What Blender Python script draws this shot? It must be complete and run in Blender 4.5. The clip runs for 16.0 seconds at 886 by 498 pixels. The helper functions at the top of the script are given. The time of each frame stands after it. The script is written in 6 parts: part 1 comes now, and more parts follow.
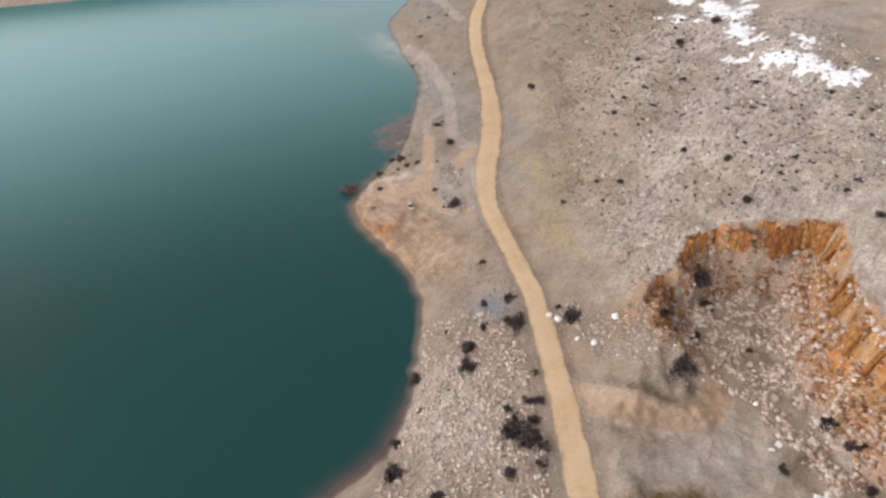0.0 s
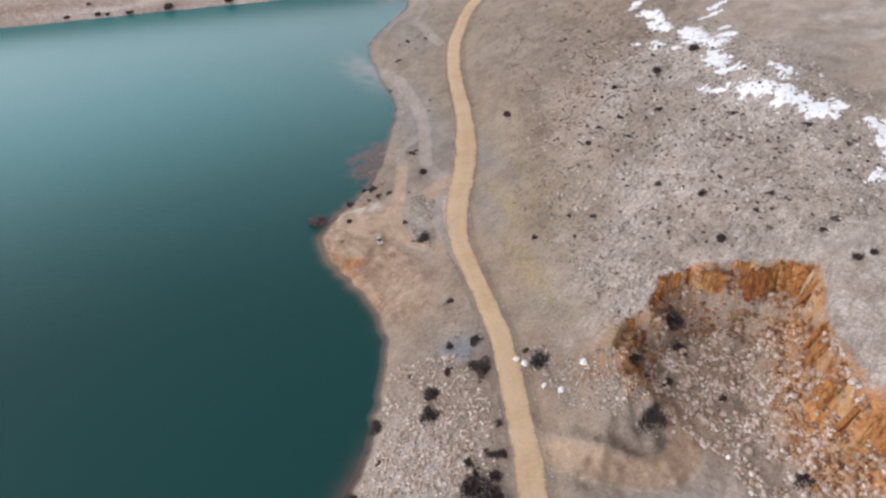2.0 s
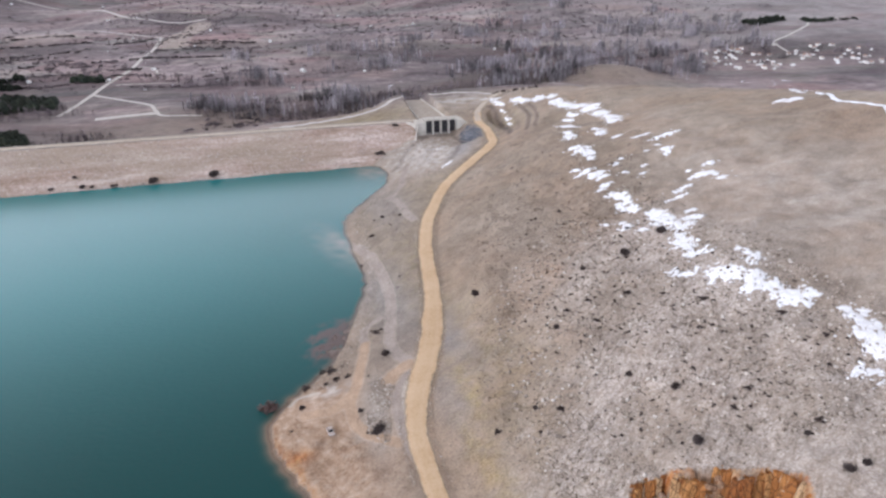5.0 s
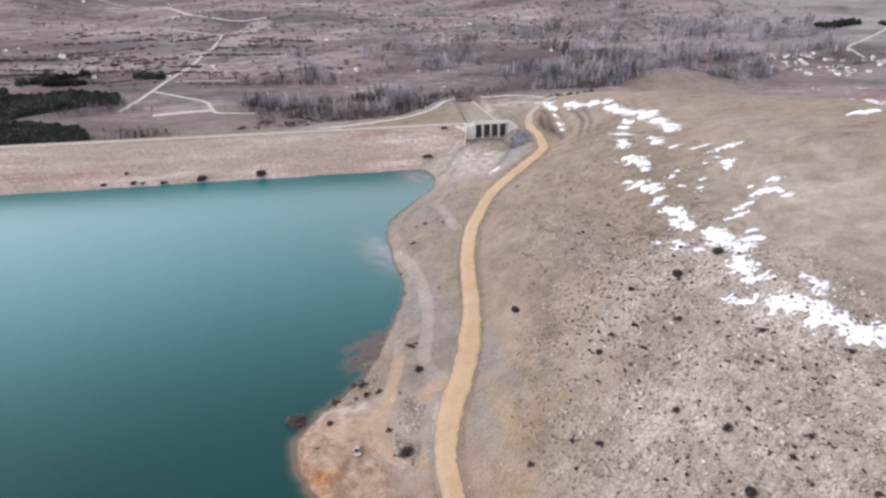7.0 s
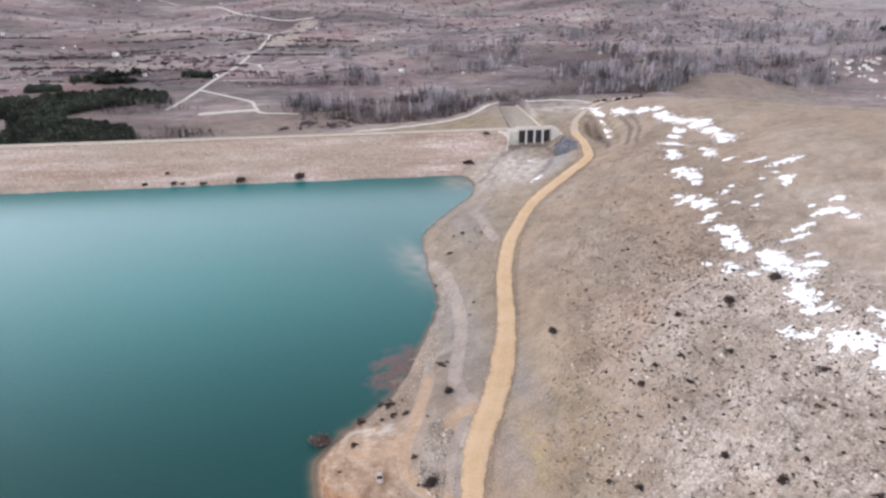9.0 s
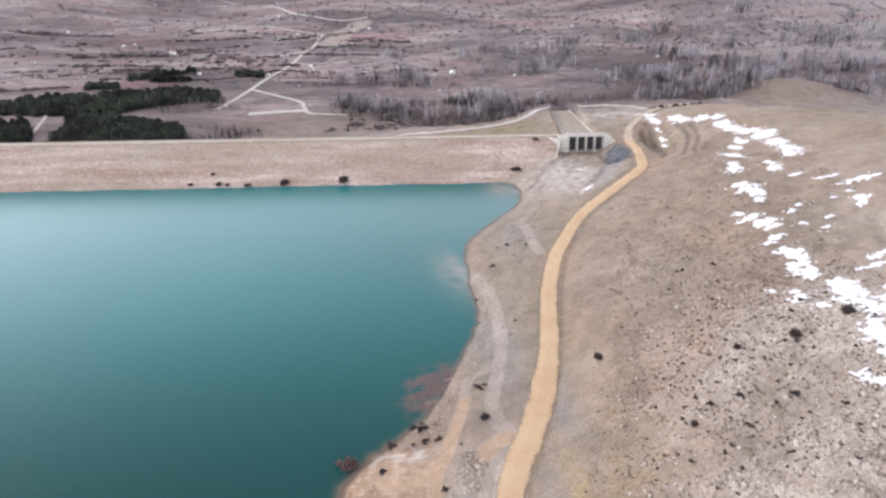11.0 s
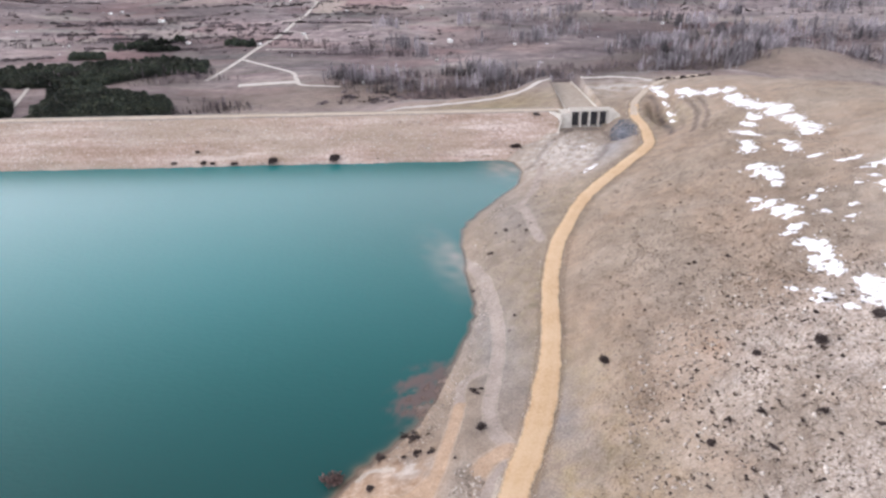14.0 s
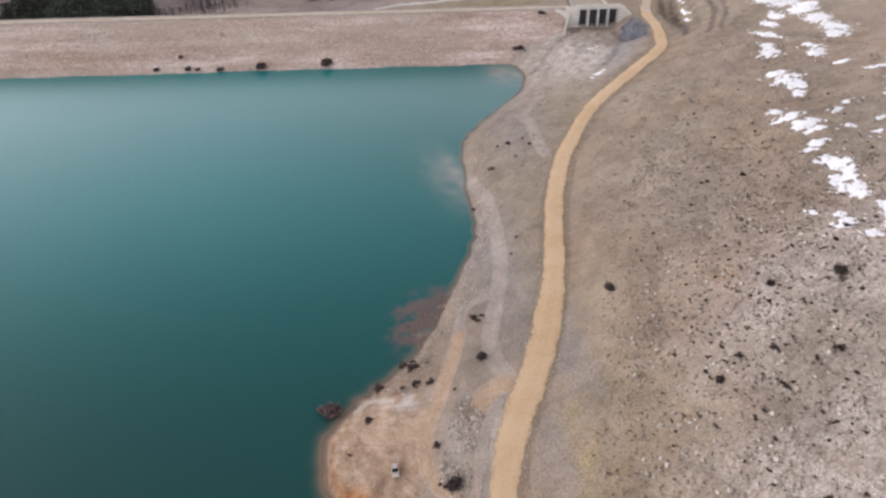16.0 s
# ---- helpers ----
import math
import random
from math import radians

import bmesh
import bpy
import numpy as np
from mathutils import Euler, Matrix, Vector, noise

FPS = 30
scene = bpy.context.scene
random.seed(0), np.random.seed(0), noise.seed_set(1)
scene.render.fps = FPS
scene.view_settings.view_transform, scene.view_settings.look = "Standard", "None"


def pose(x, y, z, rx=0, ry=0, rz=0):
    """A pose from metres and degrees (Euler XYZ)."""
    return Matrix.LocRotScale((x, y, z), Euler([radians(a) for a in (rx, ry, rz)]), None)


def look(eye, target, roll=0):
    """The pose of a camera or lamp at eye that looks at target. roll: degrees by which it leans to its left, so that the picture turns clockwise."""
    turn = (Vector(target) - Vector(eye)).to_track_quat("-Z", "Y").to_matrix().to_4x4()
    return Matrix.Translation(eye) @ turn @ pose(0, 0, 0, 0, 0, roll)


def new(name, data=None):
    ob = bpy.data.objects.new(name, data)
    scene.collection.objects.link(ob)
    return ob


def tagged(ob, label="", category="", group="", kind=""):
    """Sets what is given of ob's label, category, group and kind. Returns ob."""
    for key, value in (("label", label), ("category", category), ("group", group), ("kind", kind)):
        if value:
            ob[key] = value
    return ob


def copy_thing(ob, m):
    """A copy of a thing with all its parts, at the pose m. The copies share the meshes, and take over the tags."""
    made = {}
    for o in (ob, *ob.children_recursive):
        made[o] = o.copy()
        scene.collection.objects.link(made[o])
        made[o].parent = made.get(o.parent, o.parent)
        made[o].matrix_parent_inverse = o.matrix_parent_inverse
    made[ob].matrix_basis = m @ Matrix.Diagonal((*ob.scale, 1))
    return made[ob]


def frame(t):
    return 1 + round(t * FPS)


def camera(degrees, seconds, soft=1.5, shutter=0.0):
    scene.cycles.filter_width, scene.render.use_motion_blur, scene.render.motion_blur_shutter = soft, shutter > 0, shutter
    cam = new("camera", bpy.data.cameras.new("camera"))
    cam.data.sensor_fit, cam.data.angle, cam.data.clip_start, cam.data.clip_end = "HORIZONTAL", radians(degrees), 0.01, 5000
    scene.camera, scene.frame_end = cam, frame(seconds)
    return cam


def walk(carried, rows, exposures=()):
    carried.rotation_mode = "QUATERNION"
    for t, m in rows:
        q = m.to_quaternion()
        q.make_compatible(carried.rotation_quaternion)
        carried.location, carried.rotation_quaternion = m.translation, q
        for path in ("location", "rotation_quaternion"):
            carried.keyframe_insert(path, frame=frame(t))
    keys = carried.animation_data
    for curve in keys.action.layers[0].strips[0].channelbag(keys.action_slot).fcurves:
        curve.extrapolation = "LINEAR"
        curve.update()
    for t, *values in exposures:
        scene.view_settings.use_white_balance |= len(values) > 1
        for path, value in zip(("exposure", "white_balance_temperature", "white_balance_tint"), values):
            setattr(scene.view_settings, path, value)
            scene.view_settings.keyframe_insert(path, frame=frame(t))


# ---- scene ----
cam = camera(67.21, 16.0, soft=2.5)

# seconds, place, yaw (to the left), pitch (up), lean
PATH = [
    (0.0, -16.53, -198.67, 136.39, -13.85, -39.79, -1.34),
    (0.5, -13.66, -196.52, 136.68, -13.74, -44.03, -1.50),
    (1.0, -10.73, -194.79, 136.86, -13.70, -44.85, -1.58),
    (1.5, -7.95, -192.85, 137.08, -13.87, -43.88, -1.55),
    (2.0, -5.60, -191.37, 137.50, -14.24, -38.71, -1.26),
    (2.5, -3.23, -189.54, 137.87, -14.57, -34.22, -0.95),
    (3.0, -0.85, -188.26, 137.67, -14.81, -28.44, -0.63),
    (3.5, 1.60, -187.13, 137.16, -14.99, -24.93, -0.39),
    (4.0, 4.07, -185.35, 136.97, -15.07, -24.89, -0.31),
    (6.3, 12.18, -174.59, 137.08, -15.15, -24.95, -0.26),
    (6.4, 12.54, -174.12, 137.09, -15.08, -24.96, -0.26),
    (6.5, 12.89, -173.65, 137.09, -14.70, -24.96, -0.26),
    (6.6, 13.19, -173.14, 137.09, -13.72, -24.95, -0.27),
    (6.7, 13.48, -172.64, 137.10, -12.48, -24.95, -0.28),
    (6.8, 13.78, -172.13, 137.10, -11.45, -24.94, -0.30),
    (6.9, 14.07, -171.63, 137.11, -10.76, -24.94, -0.31),
    (7.0, 14.37, -171.12, 137.11, -10.27, -24.93, -0.32),
    (7.5, 15.66, -168.44, 137.17, -9.21, -24.94, -0.33),
    (8.0, 16.87, -165.68, 137.09, -9.14, -24.93, -0.34),
    (8.5, 18.01, -162.62, 137.03, -9.05, -24.95, -0.35),
    (8.6, 18.15, -162.10, 137.08, -8.92, -24.94, -0.35),
    (8.7, 18.29, -161.58, 137.14, -8.50, -24.93, -0.36),
    (8.8, 18.43, -161.07, 137.19, -7.88, -24.93, -0.36),
    (8.9, 18.57, -160.55, 137.25, -7.15, -24.92, -0.37),
    (9.0, 18.71, -160.03, 137.30, -6.28, -24.91, -0.37),
    (9.1, 18.91, -159.51, 137.34, -5.49, -24.91, -0.37),
    (9.2, 19.12, -158.98, 137.38, -4.55, -24.91, -0.38),
    (9.3, 19.32, -158.46, 137.42, -3.71, -24.90, -0.38),
    (9.4, 19.53, -157.93, 137.46, -3.02, -24.90, -0.39),
    (9.5, 19.73, -157.41, 137.50, -2.43, -24.90, -0.39),
    (9.6, 19.87, -156.76, 137.48, -2.13, -24.90, -0.40),
    (9.7, 20.02, -156.12, 137.46, -1.95, -24.90, -0.40),
    (12.0, 23.33, -141.28, 136.98, -1.79, -24.89, -0.55),
    (12.5, 23.81, -137.97, 136.76, -1.81, -24.88, -0.53),
    (13.0, 24.25, -134.85, 136.77, -1.80, -24.86, -0.54),
    (13.5, 24.46, -131.81, 136.80, -1.84, -24.87, -0.55),
    (14.0, 24.72, -128.83, 136.62, -1.80, -27.57, -0.66),
    (14.5, 25.02, -125.63, 136.72, -1.68, -33.44, -0.84),
    (15.0, 25.25, -122.16, 137.05, -1.62, -36.12, -0.97),
    (15.5, 25.47, -119.09, 137.22, -1.62, -36.25, -1.04),
    (16.0, 25.66, -115.86, 137.36, -1.63, -36.23, -1.08),
]


def drone(x, y, z, yaw, pitch, lean):
    a, b = radians(yaw), radians(pitch)
    ahead = Vector((-math.sin(a) * math.cos(b), math.cos(a) * math.cos(b), math.sin(b)))
    return look((x, y, z), Vector((x, y, z)) + ahead, lean)


walk(cam, [(t, drone(*p)) for t, *p in PATH],
     [(0.0, 0.07, 6550, 12), (0.5, 0.16, 6600, 12), (1.0, 0.13, 6500, 13), (1.5, -0.06, 6250, 13), (2.0, -0.04, 6150, 13), (3.0, -0.22, 5950, 14), (3.5, -0.33, 5900, 14), (4.2, -0.15, 5900, 14), (6.5, 0.18, 6050, 14), (9.0, 0.26, 6100, 14), (13.5, 0.38, 6150, 16), (14.5, 0.33, 6200, 15), (15.2, 0.13, 6300, 15), (16.0, -0.06, 6350, 16)])

# --- light: a bright veiled sky with the sun behind thin cloud in the west --
SUN_AZIMUTH, SUN_HEIGHT = radians(-78), radians(38)
world = bpy.data.worlds.new("sky")
scene.world = world
world.use_nodes = True
tree = world.node_tree
sky = tree.nodes.new("ShaderNodeTexSky")
sky.sky_type = "NISHITA"
sky.sun_disc = False
sky.sun_elevation, sky.sun_rotation = SUN_HEIGHT, SUN_AZIMUTH
sky.air_density, sky.dust_density, sky.ozone_density = 1.0, 7.0, 1.0
veil = tree.nodes.new("ShaderNodeMix")
veil.data_type = "RGBA"
veil.inputs[0].default_value = 0.82
# thin cloud, brighter towards the horizon
place = tree.nodes.new("ShaderNodeTexCoord")
split = tree.nodes.new("ShaderNodeSeparateXYZ")
cloud = tree.nodes.new("ShaderNodeMapRange")
cloud.interpolation_type = "SMOOTHSTEP"
cloud.inputs["From Min"].default_value, cloud.inputs["From Max"].default_value = 0.0, 0.62
cloud.inputs["To Min"].default_value, cloud.inputs["To Max"].default_value = 31.0, 3.3
tint = tree.nodes.new("ShaderNodeValToRGB")
tint.color_ramp.elements[0].color = (0.91, 1.0, 1.1, 1)
tint.color_ramp.elements[1].color = (1.06, 1.0, 0.97, 1)
tint.color_ramp.elements[1].position = 0.75
bright = tree.nodes.new("ShaderNodeVectorMath")
bright.operation = "SCALE"
tree.links.new(place.outputs["Generated"], split.inputs[0])
tree.links.new(split.outputs["Z"], cloud.inputs["Value"])
tree.links.new(split.outputs["Z"], tint.inputs[0])
tree.links.new(tint.outputs[0], bright.inputs[0])
west = tree.nodes.new("ShaderNodeMath")
west.operation = "MULTIPLY_ADD"
west.inputs[1].default_value, west.inputs[2].default_value = -0.22, 0.98
glow = tree.nodes.new("ShaderNodeMath")
glow.operation = "MULTIPLY"
tree.links.new(split.outputs["X"], west.inputs[0])
tree.links.new(west.outputs[0], glow.inputs[0])
tree.links.new(cloud.outputs[0], glow.inputs[1])
tree.links.new(glow.outputs[0], bright.inputs["Scale"])
tree.links.new(bright.outputs[0], veil.inputs[7])
tree.links.new(sky.outputs[0], veil.inputs[6])
tree.links.new(veil.outputs[2], tree.nodes["Background"].inputs[0])
tree.nodes["Background"].inputs[1].default_value = 0.15
sun = new("sun", bpy.data.lights.new("sun", "SUN"))
sun.data.energy, sun.data.angle, sun.data.color = 0.55, radians(20), (1, 0.95, 0.88)
to_sun = Vector((math.sin(SUN_AZIMUTH) * math.cos(SUN_HEIGHT), math.cos(SUN_AZIMUTH) * math.cos(SUN_HEIGHT), math.sin(SUN_HEIGHT)))
sun.matrix_world = look((0, 0, 300), Vector((0, 0, 300)) - to_sun)


import functools

# --- lie of the land -------------------------------------------------------
SHORE = np.array([(-420, -420), (-190, -260), (-80, -146), (-33, -124.5), (-23, -117), (-11.5, -111), (-4.5, -104), (1.2, -92), (6, -79), (11, -60), (10, -46),
                  (5, -31), (0, -19), (0, -8), (4, 0), (11, 8), (22, 21), (29, 38), (41, 68), (44, 87), (43, 112),
                  (43, 142), (47, 159), (61, 181), (77, 207), (82, 228), (79, 241), (72, 246)], float)


def rounded(line, first, last, wobble):
    """Round off a stretch of a polyline and let it wander a little."""
    out = [tuple(q) for q in line[:first]]
    for i in range(first, last):
        a, b, c, d = line[i - 1], line[i], line[i + 1], line[i + 2]
        for s in (0.0, 0.25, 0.5, 0.75):
            q = 0.5 * (2 * b + (c - a) * s + (2 * a - 5 * b + 4 * c - d) * s * s + (3 * b - a - 3 * c + d) * s ** 3)
            w = wobble * math.sin(7.1 * i + 11.3 * s) + wobble * math.sin(3.7 * i - 17.9 * s)
            out.append((q[0] + w, q[1] - 0.3 * w))
    return np.array(out + [tuple(q) for q in line[last:]], float)


SHORE = rounded(SHORE, 3, 25, 0.45)
ROAD = np.array([(-30, -300, 13), (8, -200, 12), (22, -160, 11.5), (27, -136, 11), (31, -119, 11), (35, -98, 11), (38, -78, 10.3), (39.2, -58, 9.5),
                 (39.8, -34, 9), (43.8, -17, 9), (52.3, 4, 9), (58, 20, 9), (65, 48, 9.5), (71, 82, 11), (80, 113, 13),
                 (100, 153, 15), (123, 182, 17), (146, 211, 18.3), (151.5, 228, 18.8), (154.5, 246, 19), (155, 266, 19.2), (162, 290, 19.5),
                 (174, 313, 19.8), (190, 337, 20), (207, 352, 20.5), (240, 372, 20)], float)
PIT = np.array([(37, -119), (52, -121), (59, -123), (63, -119), (62, -111), (58.5, -104), (60.5, -95), (65, -90), (71.5, -89), (78.5, -82.5), (86, -83.5), (92, -86.5),
                (102, -93.5), (106.5, -100), (101, -110), (95.5, -120), (92.5, -130), (93.5, -142), (97, -165), (80, -215), (20, -215), (28, -160)], float)
LAKE = np.vstack([SHORE, [(-460, 246), (-900, 120), (-1300, -420)]])


def to_line(x, y, line):
    """Distance to a polyline, the place along it (in points) and the side (+ to the right of its way)."""
    x, y = np.asarray(x, np.float32), np.asarray(y, np.float32)
    line = [[float(v) for v in q] for q in line]
    best = np.full(x.shape, 1e9, np.float32)
    along = np.zeros(x.shape, np.float32)
    side = np.ones(x.shape, np.float32)
    for i in range(len(line) - 1):
        ax, ay = line[i][:2]
        bx, by = line[i + 1][:2]
        dx, dy = bx - ax, by - ay
        s = np.clip(((x - ax) * dx + (y - ay) * dy) / (dx * dx + dy * dy), 0, 1)
        d = np.hypot(x - ax - s * dx, y - ay - s * dy)
        m = d < best
        best = np.where(m, d, best)
        along = np.where(m, i + s, along)
        side = np.where(m, np.sign((x - ax) * dy - (y - ay) * dx + 1e-9), side)
    return best, along, side


def inside(x, y, poly):
    hit = np.zeros(x.shape, bool)
    for i in range(len(poly)):
        ax, ay = poly[i - 1][:2]
        bx, by = poly[i][:2]
        if ay != by:
            hit ^= ((ay > y) != (by > y)) & (x < (bx - ax) * (y - ay) / (by - ay) + ax)
    return hit


def step(a, b, v):
    s = np.clip((v - a) / (b - a), 0, 1)
    return s * s * (3 - 2 * s)


@functools.lru_cache(None)
def turns(seed):
    r = np.random.RandomState(seed)
    rows = [(r.rand() * 6.283, r.rand() * 6.283, 0.6 + r.rand() * 1.3) for _ in range(7)]
    return [(p, q, math.cos(a), math.sin(a)) for a, p, q in rows]


def wave(x, y, size, seed=0):
    """Cheap smooth noise, -1 to 1, from turned sines."""
    x, y = np.asarray(x, np.float32), np.asarray(y, np.float32)
    v = 0
    for p, q, c, s in turns(seed):
        v = v + np.sin((x * c + y * s) * q * 6.283 / size + p + 1.3 * np.sin((y * c - x * s) * 4.1 / size + p * 2))
    return v / 7 * 1.6


def lumps(x, y, size, octaves=3, seed=0):
    return sum(wave(x, y, size / 2 ** k, seed + k) / 2 ** k for k in range(octaves))


def spot2(x, y, cx, cy, rx, ry):
    return np.exp(-((x - cx) / rx) ** 2 - ((y - cy) / ry) ** 2)


def valley(x, y):
    far = np.maximum(0, y - 620)
    rise = 0.045 * far + 6 * step(640, 900, y) * wave(x, y * 1.3, 420, 5) + 40 * step(900, 1700, y) * wave(x, y, 900, 9) + 60 * step(-250, -1400, x) * step(500, 1500, y)
    knoll = 20 * np.exp(-((x - 395) / 75) ** 2 - ((y - 520) / 60) ** 2) + 9 * np.exp(-((x - 25) / 70) ** 2 - ((y - 385) / 35) ** 2)
    return -14 + rise + 2.5 * wave(x, y, 230, 6) + knoll


def height(x, y):
    x, y = np.asarray(x, float), np.asarray(y, float)
    dr, ar, side = to_line(x, y, ROAD)
    ds = to_line(x, y, SHORE)[0]
    lake = inside(x, y, LAKE)
    zr = np.interp(ar, np.arange(len(ROAD)), ROAD[:, 2])
    # bank between the water and the road
    off = np.maximum(0, dr - 5)
    s = ds / (ds + off + 1e-6)
    bend = np.interp(y, [-85, -65, 60], [0.42, 0.8, 0.65])
    bank = zr * ((s + 0.07) ** bend - 0.07 ** bend) / (1.07 ** bend - 0.07 ** bend) + 0.35 * lumps(x, y, 14, 3, 11) * step(0, 6, ds) * step(0, 4, off)
    # hillside above the road
    top = np.interp(y, [-120, 20, 120, 200, 300, 360], [95, 85, 66, 44, 15, 4])
    hill = zr + top * (1 - np.exp(-0.47 * off / top)) + lumps(x, y, 60, 3, 21) * step(0, 30, off) * 1.3 + 0.25 * lumps(x, y, 9, 2, 25) * step(0, 4, off)
    # knolls and hollows of the slope
    for cx, cy, rise in ((75, -55, -1.4), (92, -35, -0.9), (78, 30, 3.6), (106, -12, 4.6), (110, 15, 1.6), (104, -68, -0.8), (125, -35, -0.6), (140, 10, 2.0), (150, -20, 5.5), (95, 5, -1.9)):
        hill = hill + rise * spot2(x, y, cx, cy, 22, 22) * step(2, 16, off)
    spoil = 13.2 + 0.5 * np.maximum(0, y + 121) + 0.9 * lumps(x, y, 8, 3, 27)
    hill = np.where((x < 75) & (y < -88), np.minimum(hill, spoil), hill)
    land = np.where(side > 0, hill, bank)
    # scoured bank above the bend of the road
    scour = spot2(x, y, 171, 262, 9, 26)
    land = np.where(side > 0, land - 8 * scour * step(0, 6, off) + 2.2 * scour * np.abs(wave(x, y, 9, 53)), land)
    # stripped apron in front of the spillway
    apron = 10.3 + 0.25 * lumps(x, y, 10, 2, 31)
    ma = step(0, 14, ds) * step(96, 112, x + 0.25 * (y - 255)) * step(150, 136, x) * step(222, 246, y) * np.where(side > 0, 0, 1)
    land = land * (1 - ma) + apron * ma
    # pit cut into the hill
    dp = to_line(x, y, np.vstack([PIT, PIT[:1]]))[0] + 1.9 * wave(x, y, 13, 41) + 1.3 * np.abs(wave(x, y, 6, 42)) + 0.5 * wave(x, y, 2.6, 43) - 0.6
    cut = inside(x, y, PIT)
    floor = 12.3 + 0.5 * lumps(x, y, 16, 3, 44) + 0.02 * (y + 120) + 0.25 * np.abs(lumps(x, y, 4, 2, 47))
    high = np.maximum(land - floor, 0)
    far = np.clip(high * 0.55, 4, 12)
    prof = 0.34 * step(0.0, 1.3, dp) + 0.05 * step(1.3, 4.0, dp) + 0.2 * step(3.2, 4.6 + 0 * dp, dp) + 0.41 * step(4.4, 1.0 + far, dp)
    prof = prof + 0.045 * lumps(x, y, 5, 2, 49) * step(0.3, 2, dp) * step(far + 3, far - 2, dp)
    land = np.where(cut, land * (1 - prof) + floor * prof, land)
    # shoulder behind the crest, then the fall to the valley and behind the ridge
    ms = step(282, 292, y) * step(-70, -10, x) * step(154, 142, x)
    land = land * (1 - ms) + (np.interp(x, [-60, 11, 38, 76, 98, 116, 136], [-10, 1, 4, 9, 13, 16, 18]) + 0.4 * lumps(x, y, 18, 2, 57)) * ms
    south = np.interp(x, [20, 60, 90, 140], [150, 230, 340, 380])
    north = np.interp(x, [-80, -30, 11, 38, 76, 98, 116, 136, 182, 260, 420], [200, 330, 362, 357, 353, 359, 378, 383, 384, 380, 300])
    fall = np.where(y < 287, step(0, 85, y - south), step(0, 60, y - north))
    fall = np.maximum(fall, step(285, 620, x + 0.25 * np.maximum(y, 0)))
    land = land * (1 - fall) + valley(x, y) * fall
    # spillway chute sunk into the shoulder of the hill
    mc = step(13.5, 11.5, np.abs(x - np.interp(y, [285, 400], [129, 136])) + np.interp(y, [285, 400], [0, 3])) * step(282, 285, y) * step(405, 395, y)
    land = land * (1 - mc) + np.minimum(land, np.interp(y, [285, 400], [15.2, 7.6])) * mc
    bed = -np.minimum(16, 0.32 * ds + 0.02 * ds ** 1.5)
    shoal = np.exp(-((x - 22 - 0.45 * (y - 35)) / 8.5) ** 2 - ((y - 35) / 13) ** 2)
    bed = np.where(ds < 40, bed * (1 - 0.9 * np.minimum(1, 1.3 * shoal)) + 0.6 * shoal * (lumps(x, y, 7, 3, 61) - 1.0), bed)
    z = np.where(lake, bed, land)
    return z


# --- helpers -----------------------------------------------------------
RNG = np.random.RandomState(7)


def node(nt, kind, **inputs):
    n = nt.nodes.new("ShaderNode" + kind)
    for key, value in inputs.items():
        sock = n.inputs[int(key[1:])] if key[0] == "i" and key[1:].isdigit() else n.inputs[key.replace("_", " ")]
        if isinstance(value, bpy.types.NodeSocket):
            nt.links.new(value, sock)
        else:
            sock.default_value = (*value, 1) if isinstance(value, tuple) and len(value) == 3 and sock.type == "RGBA" else value
    return n


